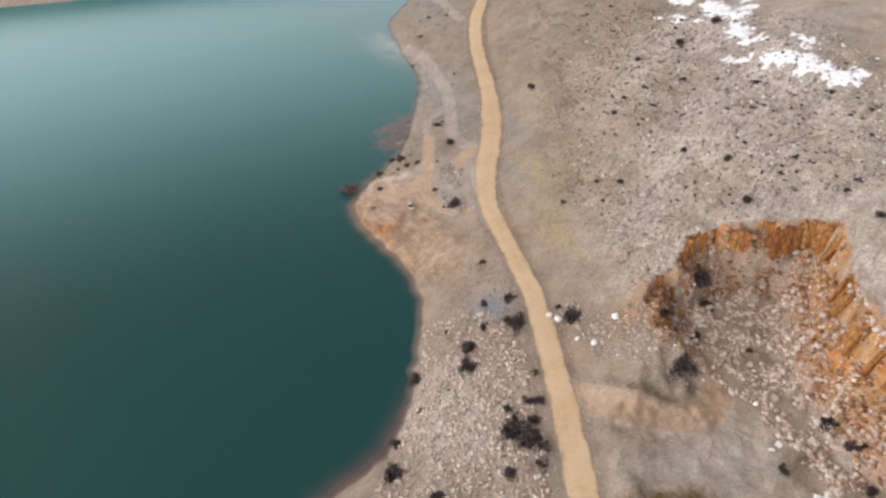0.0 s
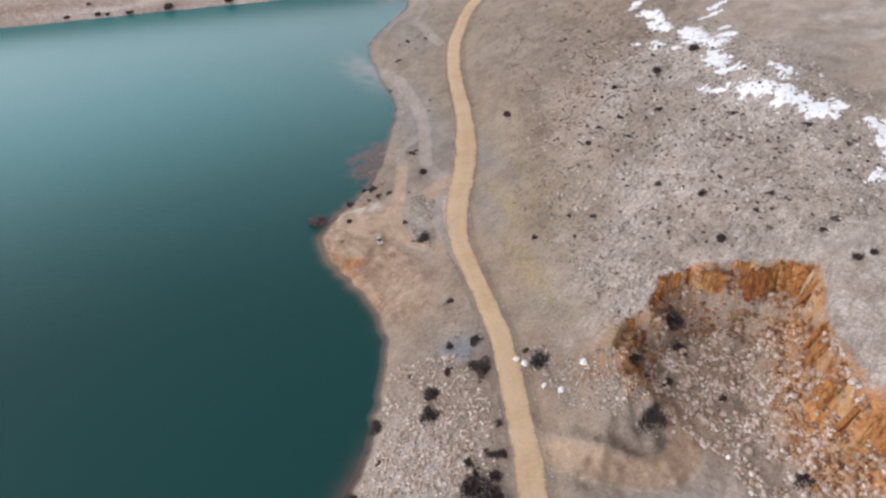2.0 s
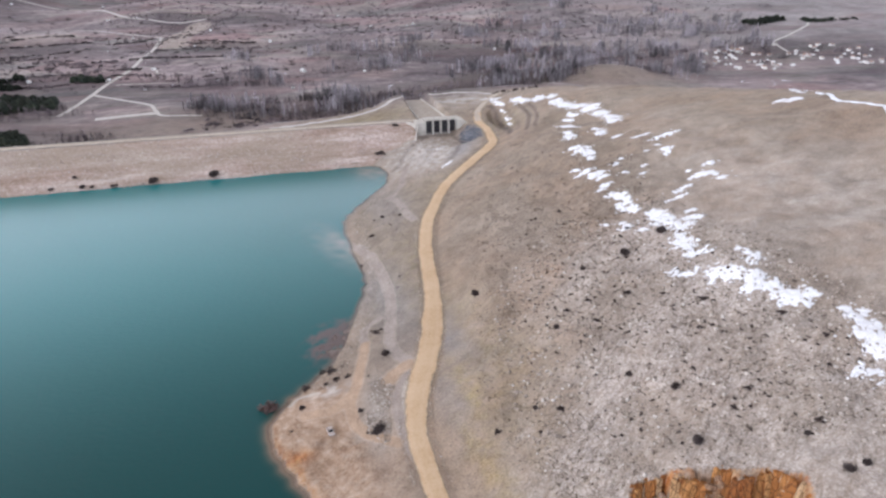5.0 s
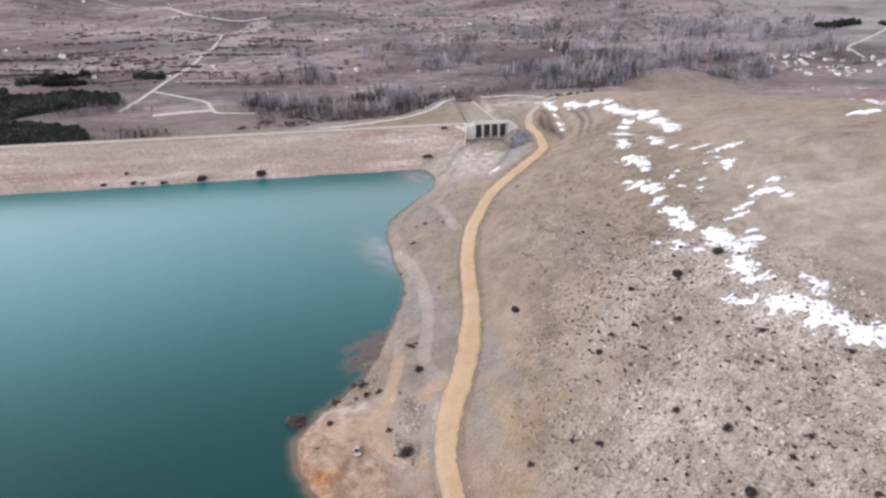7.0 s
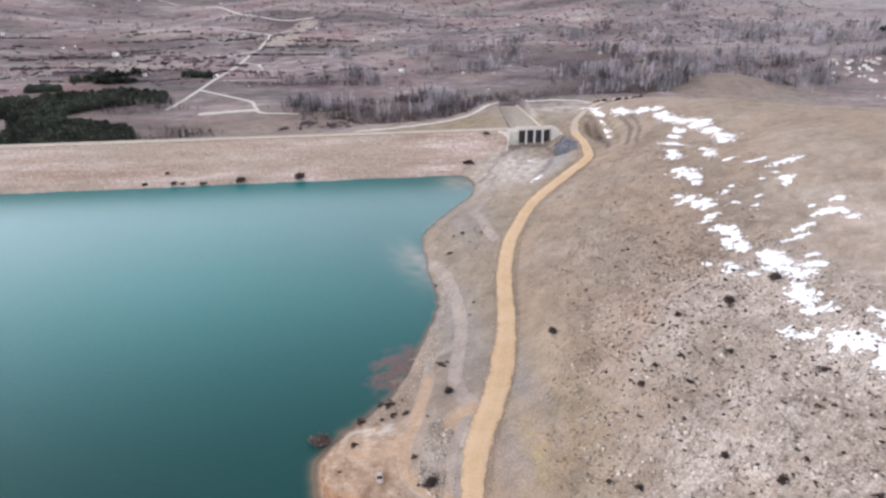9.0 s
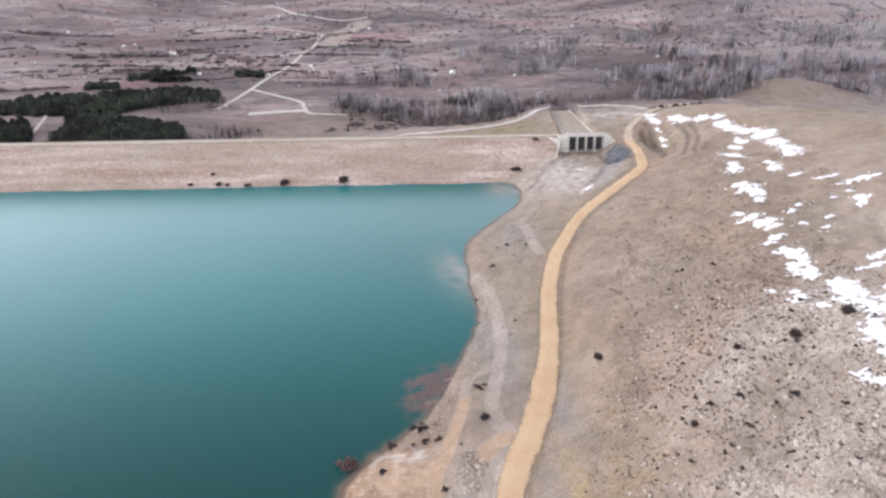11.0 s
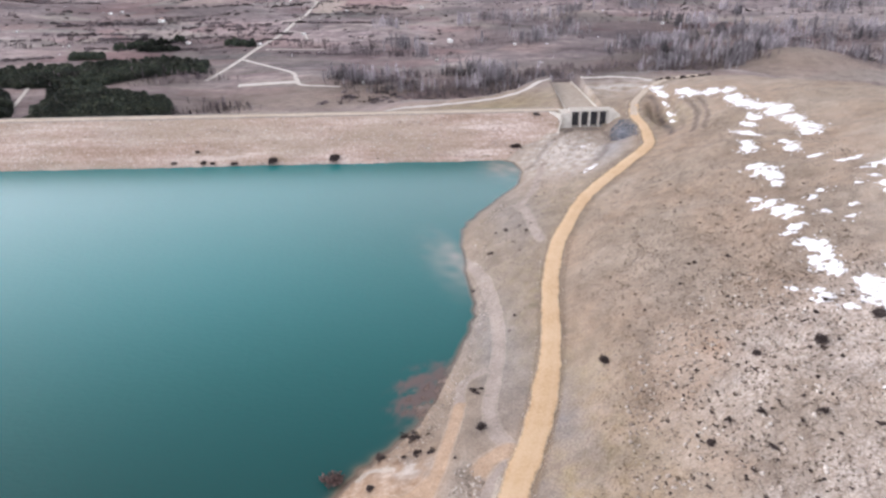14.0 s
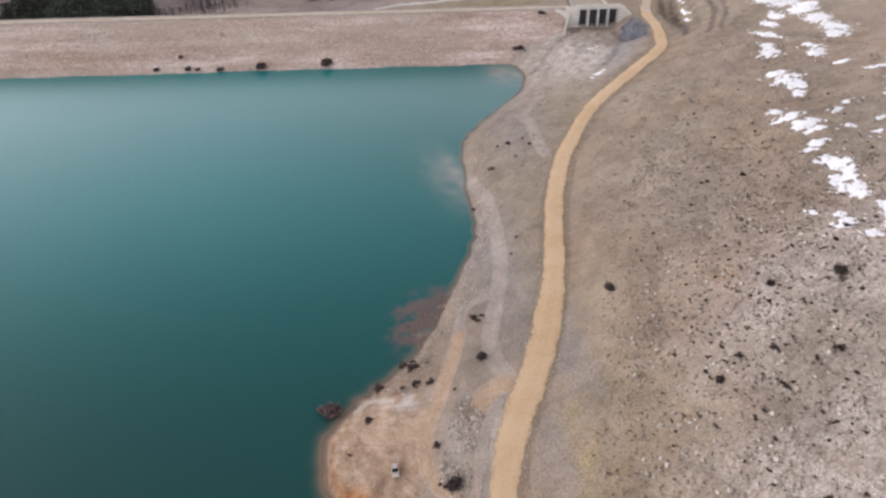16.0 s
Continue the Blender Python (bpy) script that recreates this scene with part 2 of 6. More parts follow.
class Look:
    """A node material with a few short hands."""

    def __init__(self, name, rough=0.9, metal=0.0):
        self.m = bpy.data.materials.new(name)
        self.m.use_nodes = True
        self.nt = self.m.node_tree
        self.bsdf = self.nt.nodes["Principled BSDF"]
        self.bsdf.inputs["Roughness"].default_value = rough
        self.bsdf.inputs["Metallic"].default_value = metal
        self.bsdf.inputs["Specular IOR Level"].default_value = 0.25
        self.pos = self.nt.nodes.new("ShaderNodeNewGeometry").outputs["Position"]

    def grain(self, scale, detail=4, rough=0.6, stretch=None, turn=0.0):
        vec = self.pos
        if turn:
            vec = node(self.nt, "Mapping", Vector=vec, Rotation=(0.0, 0.0, radians(turn))).outputs[0]
        if stretch:
            vec = node(self.nt, "Mapping", Vector=vec, Scale=stretch).outputs[0]
        n = node(self.nt, "TexNoise", Vector=vec, Scale=scale, Detail=detail, Roughness=rough)
        return n.outputs[0]

    def cells(self, scale, out="Distance", feature="F1", stretch=None):
        vec = self.pos
        if stretch:
            vec = node(self.nt, "Mapping", Vector=vec, Scale=stretch).outputs[0]
        n = self.nt.nodes.new("ShaderNodeTexVoronoi")
        n.feature = feature
        self.nt.links.new(vec, n.inputs["Vector"])
        n.inputs["Scale"].default_value = scale
        return n.outputs[out]

    def attr(self, name):
        n = self.nt.nodes.new("ShaderNodeAttribute")
        n.attribute_name = name
        return n.outputs["Fac"]

    def ramp(self, fac, *stops):
        n = self.nt.nodes.new("ShaderNodeValToRGB")
        self.nt.links.new(fac, n.inputs[0])
        e = n.color_ramp.elements
        while len(e) < len(stops):
            e.new(0.5)
        for k, (p, c) in enumerate(stops):
            e[k].position = p
            e[k].color = (c, c, c, 1) if isinstance(c, (int, float)) else (*c, 1)
        return n.outputs[0]

    def mix(self, fac, a, b, kind="MIX"):
        n = self.nt.nodes.new("ShaderNodeMix")
        n.data_type, n.blend_type = "RGBA", kind
        for sock, v in ((n.inputs[0], fac), (n.inputs[6], a), (n.inputs[7], b)):
            if isinstance(v, bpy.types.NodeSocket):
                self.nt.links.new(v, sock)
            else:
                sock.default_value = (*v, 1) if isinstance(v, tuple) else v
        return n.outputs[2]

    def calc(self, op, a, b=0.0, c=0.0, clamp=False):
        n = self.nt.nodes.new("ShaderNodeMath")
        n.operation, n.use_clamp = op, clamp
        for sock, v in zip(n.inputs, (a, b, c)):
            if isinstance(v, bpy.types.NodeSocket):
                self.nt.links.new(v, sock)
            else:
                sock.default_value = v
        return n.outputs[0]

    def island(self):
        return self.nt.nodes.new("ShaderNodeNewGeometry").outputs["Random Per Island"]

    def each(self):
        return self.nt.nodes.new("ShaderNodeObjectInfo").outputs["Random"]

    def color(self, sock):
        if isinstance(sock, tuple):
            self.bsdf.inputs["Base Color"].default_value = (*sock, 1)
        else:
            self.nt.links.new(sock, self.bsdf.inputs["Base Color"])
        return self

    def bump(self, fac, strength=0.5, distance=0.2):
        n = node(self.nt, "Bump", Strength=strength, Distance=distance, Height=fac)
        self.nt.links.new(n.outputs[0], self.bsdf.inputs["Normal"])
        return self


def plain(name, a, b, scale=1.0, rough=0.85, metal=0.0, strength=0.3, distance=0.05):
    k = Look(name, rough, metal)
    g = k.grain(scale, 5)
    k.color(k.ramp(g, (0.3, a), (0.7, b)))
    k.bump(k.grain(scale * 4, 4), strength, distance)
    return k.m


def stone(name, stops, scale=1.5, rough=0.9, strength=0.5, clump=0.0):
    """Stone or twigs whose tone changes from piece to piece, and from clump to clump."""
    k = Look(name, rough)
    tone = k.ramp(k.island(), *stops)
    g = k.ramp(k.grain(scale, 4), (0.3, 0.72), (0.7, 1.12))
    if clump:
        tone = k.mix(1.0, tone, k.ramp(k.grain(clump, 4, 0.7, (1, 0.6, 0.3)), (0.38, 0.32), (0.5, 0.95), (0.6, 1.5)), "MULTIPLY")
    k.color(k.mix(1.0, tone, g, "MULTIPLY"))
    k.bump(k.grain(scale * 3, 3), strength, 0.06)
    return k.m


def mesh_of(name, co, faces, material, smooth=False):
    me = bpy.data.meshes.new(name)
    co = np.asarray(co, float)
    faces = np.asarray(faces, np.int32)
    n = faces.shape[1]
    me.vertices.add(len(co))
    me.vertices.foreach_set("co", co.ravel())
    me.loops.add(faces.size)
    me.loops.foreach_set("vertex_index", faces.ravel())
    me.polygons.add(len(faces))
    me.polygons.foreach_set("loop_start", np.arange(0, faces.size, n, dtype=np.int32))
    me.update(calc_edges=True)
    if smooth:
        me.shade_smooth()
    me.materials.append(material)
    return me


def lines(*spans):
    out = []
    for a, b, d in spans:
        out += list(np.arange(a, b, d))
    return np.array(out + [spans[-1][1]], float)


def grid(gx, gy):
    nx, ny = len(gx), len(gy)
    X, Y = np.meshgrid(gx, gy)
    i = (np.arange(ny - 1)[:, None] * nx + np.arange(nx - 1)[None]).ravel()
    return X.ravel(), Y.ravel(), np.stack([i, i + 1, i + 1 + nx, i + nx], 1)


def masks(ob, **values):
    for name, v in values.items():
        a = ob.data.attributes.new(name, "FLOAT", "POINT")
        a.data.foreach_set("value", np.asarray(v, np.float32).ravel())


def smooth_line(points, per=10):
    pts = np.array(points, float)
    n = len(pts)
    t = np.linspace(0, n - 1, (n - 1) * per + 1)
    i = np.clip(t.astype(int), 0, n - 2)
    u = (t - i)[:, None]
    p0, p1, p2, p3 = pts[np.maximum(i - 1, 0)], pts[i], pts[i + 1], pts[np.minimum(i + 2, n - 1)]
    return 0.5 * (2 * p1 + (p2 - p0) * u + (2 * p0 - 5 * p1 + 4 * p2 - p3) * u ** 2 + (3 * p1 - p0 - 3 * p2 + p3) * u ** 3)


def ribbon(name, points, width, lift, material, label, per=12, ragged=0.35, across=9, seed=0, crown=0.08, widths=None):
    """A worn way laid on the ground, its edges uneven and running out into the soil."""
    line = smooth_line(np.array(points, float)[:, :2], per)
    x, y = line[:, 0], line[:, 1]
    dx, dy = np.gradient(x), np.gradient(y)
    l = np.hypot(dx, dy)
    nx, ny = dy / l, -dx / l
    o = np.linspace(-1, 1, across)
    left = width / 2 * (1 + ragged * 0.5 * wave(x, y, width * 2.2, seed)) + ragged * 0.5 * wave(x, y, width * 0.6, seed + 1)
    right = width / 2 * (1 + ragged * 0.5 * wave(x, y, width * 2.2, seed + 2)) + ragged * 0.5 * wave(x, y, width * 0.6, seed + 3)
    if widths is not None:
        s = np.interp(np.linspace(0, 1, len(x)), np.linspace(0, 1, len(widths)), widths) / width
        left, right = left * s, right * s
    off = np.where(o[None] < 0, o[None] * left[:, None], o[None] * right[:, None])
    X, Y = x[:, None] + nx[:, None] * off, y[:, None] + ny[:, None] * off
    edge = np.abs(o[None]) + 0 * off
    Z = height(X, Y) + lift * (1 - edge ** 4 * 0.5) + crown * (1 - edge ** 2)
    co = np.stack([X, Y, Z], -1).reshape(-1, 3)
    i = (np.arange(len(x) - 1)[:, None] * across + np.arange(across - 1)[None]).ravel()
    ob = new(name, mesh_of(name, co, np.stack([i, i + 1, i + 1 + across, i + across], 1), material, True))
    masks(ob, edge=edge, off=o[None] + 0 * off)
    return tagged(ob, label, "road", kind="structure")


def scatter(name, protos, at, size, turn, material, smooth=False, tilt=0.0, rng=RNG):
    """One joined mesh of many small pieces; protos: (points, triangles); size: N or N x 3."""
    at = np.asarray(at, float)
    size = np.asarray(size, float)
    size = size[:, None] * np.ones(3) if size.ndim == 1 else size
    which = rng.randint(0, len(protos), len(at))
    cos, fas, base = [], [], 0
    for k, (v, t) in enumerate(protos):
        s = np.where(which == k)[0]
        if not len(s):
            continue
        c, d = np.cos(turn[s]), np.sin(turn[s])
        p = v[None] * size[s][:, None]
        q = np.empty_like(p)
        q[..., 0] = p[..., 0] * c[:, None] - p[..., 1] * d[:, None]
        q[..., 1] = p[..., 0] * d[:, None] + p[..., 1] * c[:, None]
        q[..., 2] = p[..., 2]
        if tilt:
            a, b = rng.normal(0, tilt, (2, len(s), 1))
            q[..., 2] += a * q[..., 0] + b * q[..., 1]
        q += at[s][:, None]
        cos.append(q.reshape(-1, 3))
        fas.append((t[None] + (np.arange(len(s)) * len(v))[:, None, None]).reshape(-1, 3) + base)
        base += len(s) * len(v)
    return new(name, mesh_of(name, np.vstack(cos), np.vstack(fas), material, smooth))


def proto(bm):
    bmesh.ops.triangulate(bm, faces=bm.faces[:])
    v = np.array([p.co[:] for p in bm.verts])
    bm.verts.index_update()
    t = np.array([[p.index for p in q.verts] for q in bm.faces])
    bm.free()
    return v, t


def rock_bm(seed, sub=1, rough=0.28, flat=0.75):
    r = random.Random(seed)
    bm = bmesh.new()
    bmesh.ops.create_icosphere(bm, subdivisions=sub, radius=1)
    cuts = [(Vector((r.gauss(0, 1), r.gauss(0, 1), r.gauss(0, 0.8))).normalized(), 0.55 + 0.35 * r.random()) for _ in range(7)]
    for v in bm.verts:
        for n, d in cuts:
            h = v.co.dot(n)
            if h > d:
                v.co -= n * (h - d)
        v.co *= 1 + rough * (r.random() - 0.5)
        v.co.z *= flat
    return bm


ROCKS = [proto(rock_bm(k)) for k in range(6)]


def part(name, bm, material, parent=None, label="", smooth=False):
    me = bpy.data.meshes.new(name)
    bm.to_mesh(me)
    bm.free()
    if smooth:
        me.shade_smooth()
    me.materials.append(material)
    ob = new(name, me)
    ob.parent = parent
    if label:
        ob["label"] = label
    return ob


def box_bm(bm, x0, x1, y0, y1, z0, z1, bevel=0.0):
    made = bmesh.ops.create_cube(bm, size=1, matrix=Matrix.Translation(((x0 + x1) / 2, (y0 + y1) / 2, (z0 + z1) / 2)) @ Matrix.Diagonal((x1 - x0, y1 - y0, z1 - z0, 1)))
    if bevel:
        edges = {e for v in made["verts"] for e in v.link_edges}
        bmesh.ops.bevel(bm, geom=list(edges), offset=bevel, segments=1, affect="EDGES")
    return bm


def box(*a, bevel=0.0):
    return box_bm(bmesh.new(), *a, bevel=bevel)


def prism(points, faces):
    bm = bmesh.new()
    vs = [bm.verts.new(p) for p in points]
    for f in faces:
        bm.faces.new([vs[i] for i in f])
    bmesh.ops.recalc_face_normals(bm, faces=bm.faces[:])
    return bm


def slab(outline, y0, y1):
    """A solid with an (x, z) outline, from y0 to y1."""
    n = len(outline)
    pts = [(x, y0, z) for x, z in outline] + [(x, y1, z) for x, z in outline]
    return prism(pts, [list(range(n)), list(range(n, 2 * n))] + [(i, (i + 1) % n, n + (i + 1) % n, n + i) for i in range(n)])


def ground_at(x, y):
    return float(height(np.array([x]), np.array([y]))[0])


def in_patch(n, poly, rng=RNG):
    poly = np.array(poly, float)
    out = np.zeros((0, 2))
    lo, hi = poly.min(0), poly.max(0)
    while len(out) < n:
        p = lo + rng.rand(n * 2, 2) * (hi - lo)
        out = np.vstack([out, p[inside(p[:, 0], p[:, 1], poly)]])
    return out[:n]


def on_ground(p, sink=0.0):
    return np.column_stack([p, height(p[:, 0], p[:, 1]) - sink])


# --- materials ---------------------------------------------------------
def earth_look():
    k = Look("stony_earth", 0.95)
    big = k.grain(0.018, 5, 0.62)
    mid = k.grain(0.16, 5, 0.65)
    fine = k.grain(1.7, 5, 0.7)
    base = k.ramp(k.calc("ADD", k.calc("MULTIPLY", big, 0.55), k.calc("MULTIPLY", mid, 0.45)),
                  (0.34, (0.222, 0.172, 0.13)), (0.5, (0.295, 0.236, 0.184)), (0.66, (0.382, 0.312, 0.255)))
    # thin grass
    grass = k.ramp(mid, (0.3, (0.17, 0.138, 0.066)), (0.7, (0.28, 0.232, 0.12)))
    col = k.mix(k.calc("MULTIPLY", k.attr("grass"), k.ramp(mid, (0.3, 0.45), (0.6, 1.0))), base, grass)
    col = k.mix(k.calc("MULTIPLY", k.attr("straw"), k.ramp(k.grain(0.4, 5, 0.7), (0.34, 0.35), (0.52, 1.0))), col, k.ramp(fine, (0.3, (0.25, 0.19, 0.075)), (0.7, (0.4, 0.315, 0.14))))
    # bare pale limestone breaking through
    ledge = k.cells(0.42, "Distance", "DISTANCE_TO_EDGE")
    pale = k.ramp(fine, (0.25, (0.38, 0.33, 0.295)), (0.5, (0.53, 0.472, 0.43)), (0.78, (0.69, 0.635, 0.59)))
    strata = k.grain(0.5, 5, 0.7, (0.35, 1.6, 1.0), -38)
    pale = k.mix(1.0, pale, k.ramp(strata, (0.34, (0.58, 0.53, 0.49)), (0.46, (0.93, 0.91, 0.89)), (0.62, (1.14, 1.13, 1.13))), "MULTIPLY")
    pale = k.mix(k.ramp(ledge, (0.0, 0.45), (0.1, 0.0)), pale, (0.2, 0.165, 0.14))
    stony = k.calc("MULTIPLY", k.calc("MULTIPLY", k.attr("stony"), k.ramp(k.grain(0.035, 5, 0.6), (0.36, 0.55), (0.56, 1.25))), k.ramp(k.grain(0.3, 6, 0.7), (0.36, 0.45), (0.52, 1.0)), clamp=True)
    col = k.mix(stony, col, pale)
    # dry reddish ground
    col = k.mix(k.calc("MULTIPLY", k.attr("ruddy"), k.calc("MULTIPLY", k.ramp(mid, (0.35, 0.3), (0.6, 0.9)), k.ramp(k.grain(0.026, 4, 0.6), (0.42, 0.15), (0.6, 1.0)))), col, k.ramp(fine, (0.3, (0.29, 0.18, 0.115)), (0.7, (0.41, 0.28, 0.19))))
    # trodden tan soil
    tan = k.ramp(k.grain(0.5, 5), (0.3, (0.28, 0.185, 0.12)), (0.5, (0.37, 0.262, 0.185)), (0.72, (0.46, 0.36, 0.28)))
    tan = k.mix(1.0, tan, k.ramp(k.grain(0.13, 5, 0.7), (0.36, (0.66, 0.56, 0.5)), (0.48, (1.0, 0.98, 0.96)), (0.62, (1.1, 1.11, 1.13))), "MULTIPLY")
    col = k.mix(k.calc("MULTIPLY", k.attr("tan"), k.ramp(mid, (0.2, 0.75), (0.5, 1.0)), clamp=True), col, tan)
    # rust and ochre of the cut
    rust = k.ramp(k.calc("ADD", k.calc("MULTIPLY", k.grain(0.13, 5, 0.6, (1, 1, 0.35)), 0.6), k.calc("MULTIPLY", k.grain(1.1, 5, 0.7, (1, 1, 0.3)), 0.4)),
                  (0.34, (0.15, 0.04, 0.012)), (0.42, (0.33, 0.105, 0.024)), (0.48, (0.47, 0.19, 0.05)), (0.55, (0.53, 0.28, 0.11)), (0.62, (0.5, 0.34, 0.21)), (0.72, (0.3, 0.18, 0.11)))
    col = k.mix(k.attr("rust"), col, rust)
    # grey gravel, blue-grey fill
    col = k.mix(k.attr("grey"), col, k.ramp(k.grain(0.25, 6, 0.65), (0.3, (0.42, 0.375, 0.34)), (0.5, (0.52, 0.475, 0.435)), (0.68, (0.66, 0.62, 0.575))))
    col = k.mix(k.attr("blue"), col, k.ramp(fine, (0.3, (0.15, 0.16, 0.185)), (0.7, (0.3, 0.31, 0.345))))
    # valley: strips of field, scrub and heath, tinted mauve to stand for haze
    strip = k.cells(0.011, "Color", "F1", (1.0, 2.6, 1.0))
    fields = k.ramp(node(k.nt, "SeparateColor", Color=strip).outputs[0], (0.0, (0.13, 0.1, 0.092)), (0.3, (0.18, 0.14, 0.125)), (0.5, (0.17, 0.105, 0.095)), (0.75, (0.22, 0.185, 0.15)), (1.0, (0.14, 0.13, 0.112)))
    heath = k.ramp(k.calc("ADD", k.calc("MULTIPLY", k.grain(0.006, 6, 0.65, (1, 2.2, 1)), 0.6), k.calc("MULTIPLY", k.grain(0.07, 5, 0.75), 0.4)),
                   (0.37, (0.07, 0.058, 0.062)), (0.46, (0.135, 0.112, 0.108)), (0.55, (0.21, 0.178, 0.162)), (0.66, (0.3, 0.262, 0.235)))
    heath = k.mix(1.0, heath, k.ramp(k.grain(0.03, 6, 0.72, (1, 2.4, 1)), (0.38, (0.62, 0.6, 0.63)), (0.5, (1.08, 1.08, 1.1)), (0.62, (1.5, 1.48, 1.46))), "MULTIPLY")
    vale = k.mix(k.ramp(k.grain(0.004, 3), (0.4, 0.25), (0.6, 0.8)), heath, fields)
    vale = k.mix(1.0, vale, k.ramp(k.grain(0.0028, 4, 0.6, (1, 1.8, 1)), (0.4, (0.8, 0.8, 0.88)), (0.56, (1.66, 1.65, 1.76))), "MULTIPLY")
    # smooth pale grazing on the far slopes to the east, paled further for haze
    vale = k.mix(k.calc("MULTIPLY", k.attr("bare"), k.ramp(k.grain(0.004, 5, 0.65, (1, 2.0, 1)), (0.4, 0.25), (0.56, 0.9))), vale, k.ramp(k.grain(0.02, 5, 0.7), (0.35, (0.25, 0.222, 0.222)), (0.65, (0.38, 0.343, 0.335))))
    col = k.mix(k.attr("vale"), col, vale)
    # lake bed
    col = k.mix(k.attr("bed"), col, k.ramp(mid, (0.3, (0.38, 0.27, 0.23)), (0.7, (0.5, 0.38, 0.33))))
    # wheel tracks, their edges frayed by stones and grass
    rough_edge = k.calc("MULTIPLY", k.calc("SUBTRACT", k.calc("ADD", k.calc("MULTIPLY", k.grain(0.3, 4, 0.7), 0.6), k.calc("MULTIPLY", k.grain(1.4, 4, 0.7), 0.4)), 0.5), 0.7)
    for key, dark, light in (("track", (0.335, 0.278, 0.242), (0.42, 0.355, 0.313)), ("clay", (0.4, 0.275, 0.185), (0.49, 0.36, 0.26)), ("pale", (0.42, 0.36, 0.3), (0.58, 0.51, 0.44))):
        cover = k.ramp(k.calc("ADD", k.attr(key), rough_edge), (0.44, 0.0), (0.68, 0.92))
        col = k.mix(cover, col, k.ramp(k.grain(0.7, 5, 0.7), (0.3, dark), (0.7, light)))
        lip = k.ramp(k.calc("ADD", k.attr(key), k.calc("MULTIPLY", rough_edge, 0.5)), (0.46, 0.0), (0.52, 0.35), (0.6, 0.0))
        col = k.mix(lip, col, (0.52, 0.45, 0.385))
    # damp soil, gullies, stream thicket floor and the painted shadow of the apron bank
    col = k.mix(k.calc("MULTIPLY", k.attr("damp_shade"), k.ramp(mid, (0.3, 0.5), (0.55, 1.0))), col, k.ramp(fine, (0.3, (0.075, 0.058, 0.055)), (0.7, (0.15, 0.115, 0.1))))
    col = k.mix(k.calc("MULTIPLY", k.attr("moss"), k.ramp(k.grain(0.35, 5, 0.7), (0.36, 0.2), (0.55, 1.0))), col, k.ramp(fine, (0.3, (0.075, 0.052, 0.02)), (0.7, (0.19, 0.15, 0.055))))
    # stains a few metres wide
    col = k.mix(1.0, col, k.ramp(k.grain(0.11, 7, 0.7), (0.34, 0.8), (0.5, 1.0), (0.66, 1.12)), "MULTIPLY")
    # tufts, pebbles and dirt
    spots = k.ramp(k.cells(0.9), (0.1, 0.72), (0.24, 1.0))
    col = k.mix(k.calc("SUBTRACT", 1.0, k.calc("MULTIPLY", k.attr("vale"), 1.0), clamp=True), col, k.mix(1.0, col, spots, "MULTIPLY"))
    col = k.mix(1.0, col, k.ramp(fine, (0.25, 0.74), (0.75, 1.22)), "MULTIPLY")
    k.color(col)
    h = k.calc("ADD", k.calc("MULTIPLY", k.grain(0.45, 5, 0.65), 1.0), k.calc("MULTIPLY", fine, 0.35))
    return k.bump(h, 0.75, 0.9).m


def water_look():
    k = Look("lake_water", 0.22)
    nt = k.nt
    k.bsdf.inputs["IOR"].default_value = 1.37
    k.bsdf.inputs["Specular IOR Level"].default_value = 0.5
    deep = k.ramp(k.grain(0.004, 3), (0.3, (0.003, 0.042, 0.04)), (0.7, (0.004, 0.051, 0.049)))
    # lighter teal by place: reflected sky painted into the base colour
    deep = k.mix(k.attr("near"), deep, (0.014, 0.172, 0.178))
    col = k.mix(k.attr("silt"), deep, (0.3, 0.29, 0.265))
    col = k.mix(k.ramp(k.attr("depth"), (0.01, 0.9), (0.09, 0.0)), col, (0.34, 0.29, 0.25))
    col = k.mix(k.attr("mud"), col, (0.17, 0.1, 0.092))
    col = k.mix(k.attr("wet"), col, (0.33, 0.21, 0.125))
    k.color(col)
    ripple = k.calc("ADD", k.grain(0.35, 3, 0.6, (1, 1.8, 1)), k.calc("MULTIPLY", k.grain(0.05, 3), 1.5))
    k.bump(ripple, 0.2, 0.4)
    clear = node(nt, "BsdfTransparent", Color=(0.9, 0.9, 0.88))
    see = k.ramp(k.attr("depth"), (0.0, 0.95), (0.03, 0.5), (0.09, 0.0))
    mixer = nt.nodes.new("ShaderNodeMixShader")
    nt.links.new(see, mixer.inputs[0])
    nt.links.new(k.bsdf.outputs[0], mixer.inputs[1])
    nt.links.new(clear.outputs[0], mixer.inputs[2])
    nt.links.new(mixer.outputs[0], nt.nodes["Material Output"].inputs["Surface"])
    return k.m


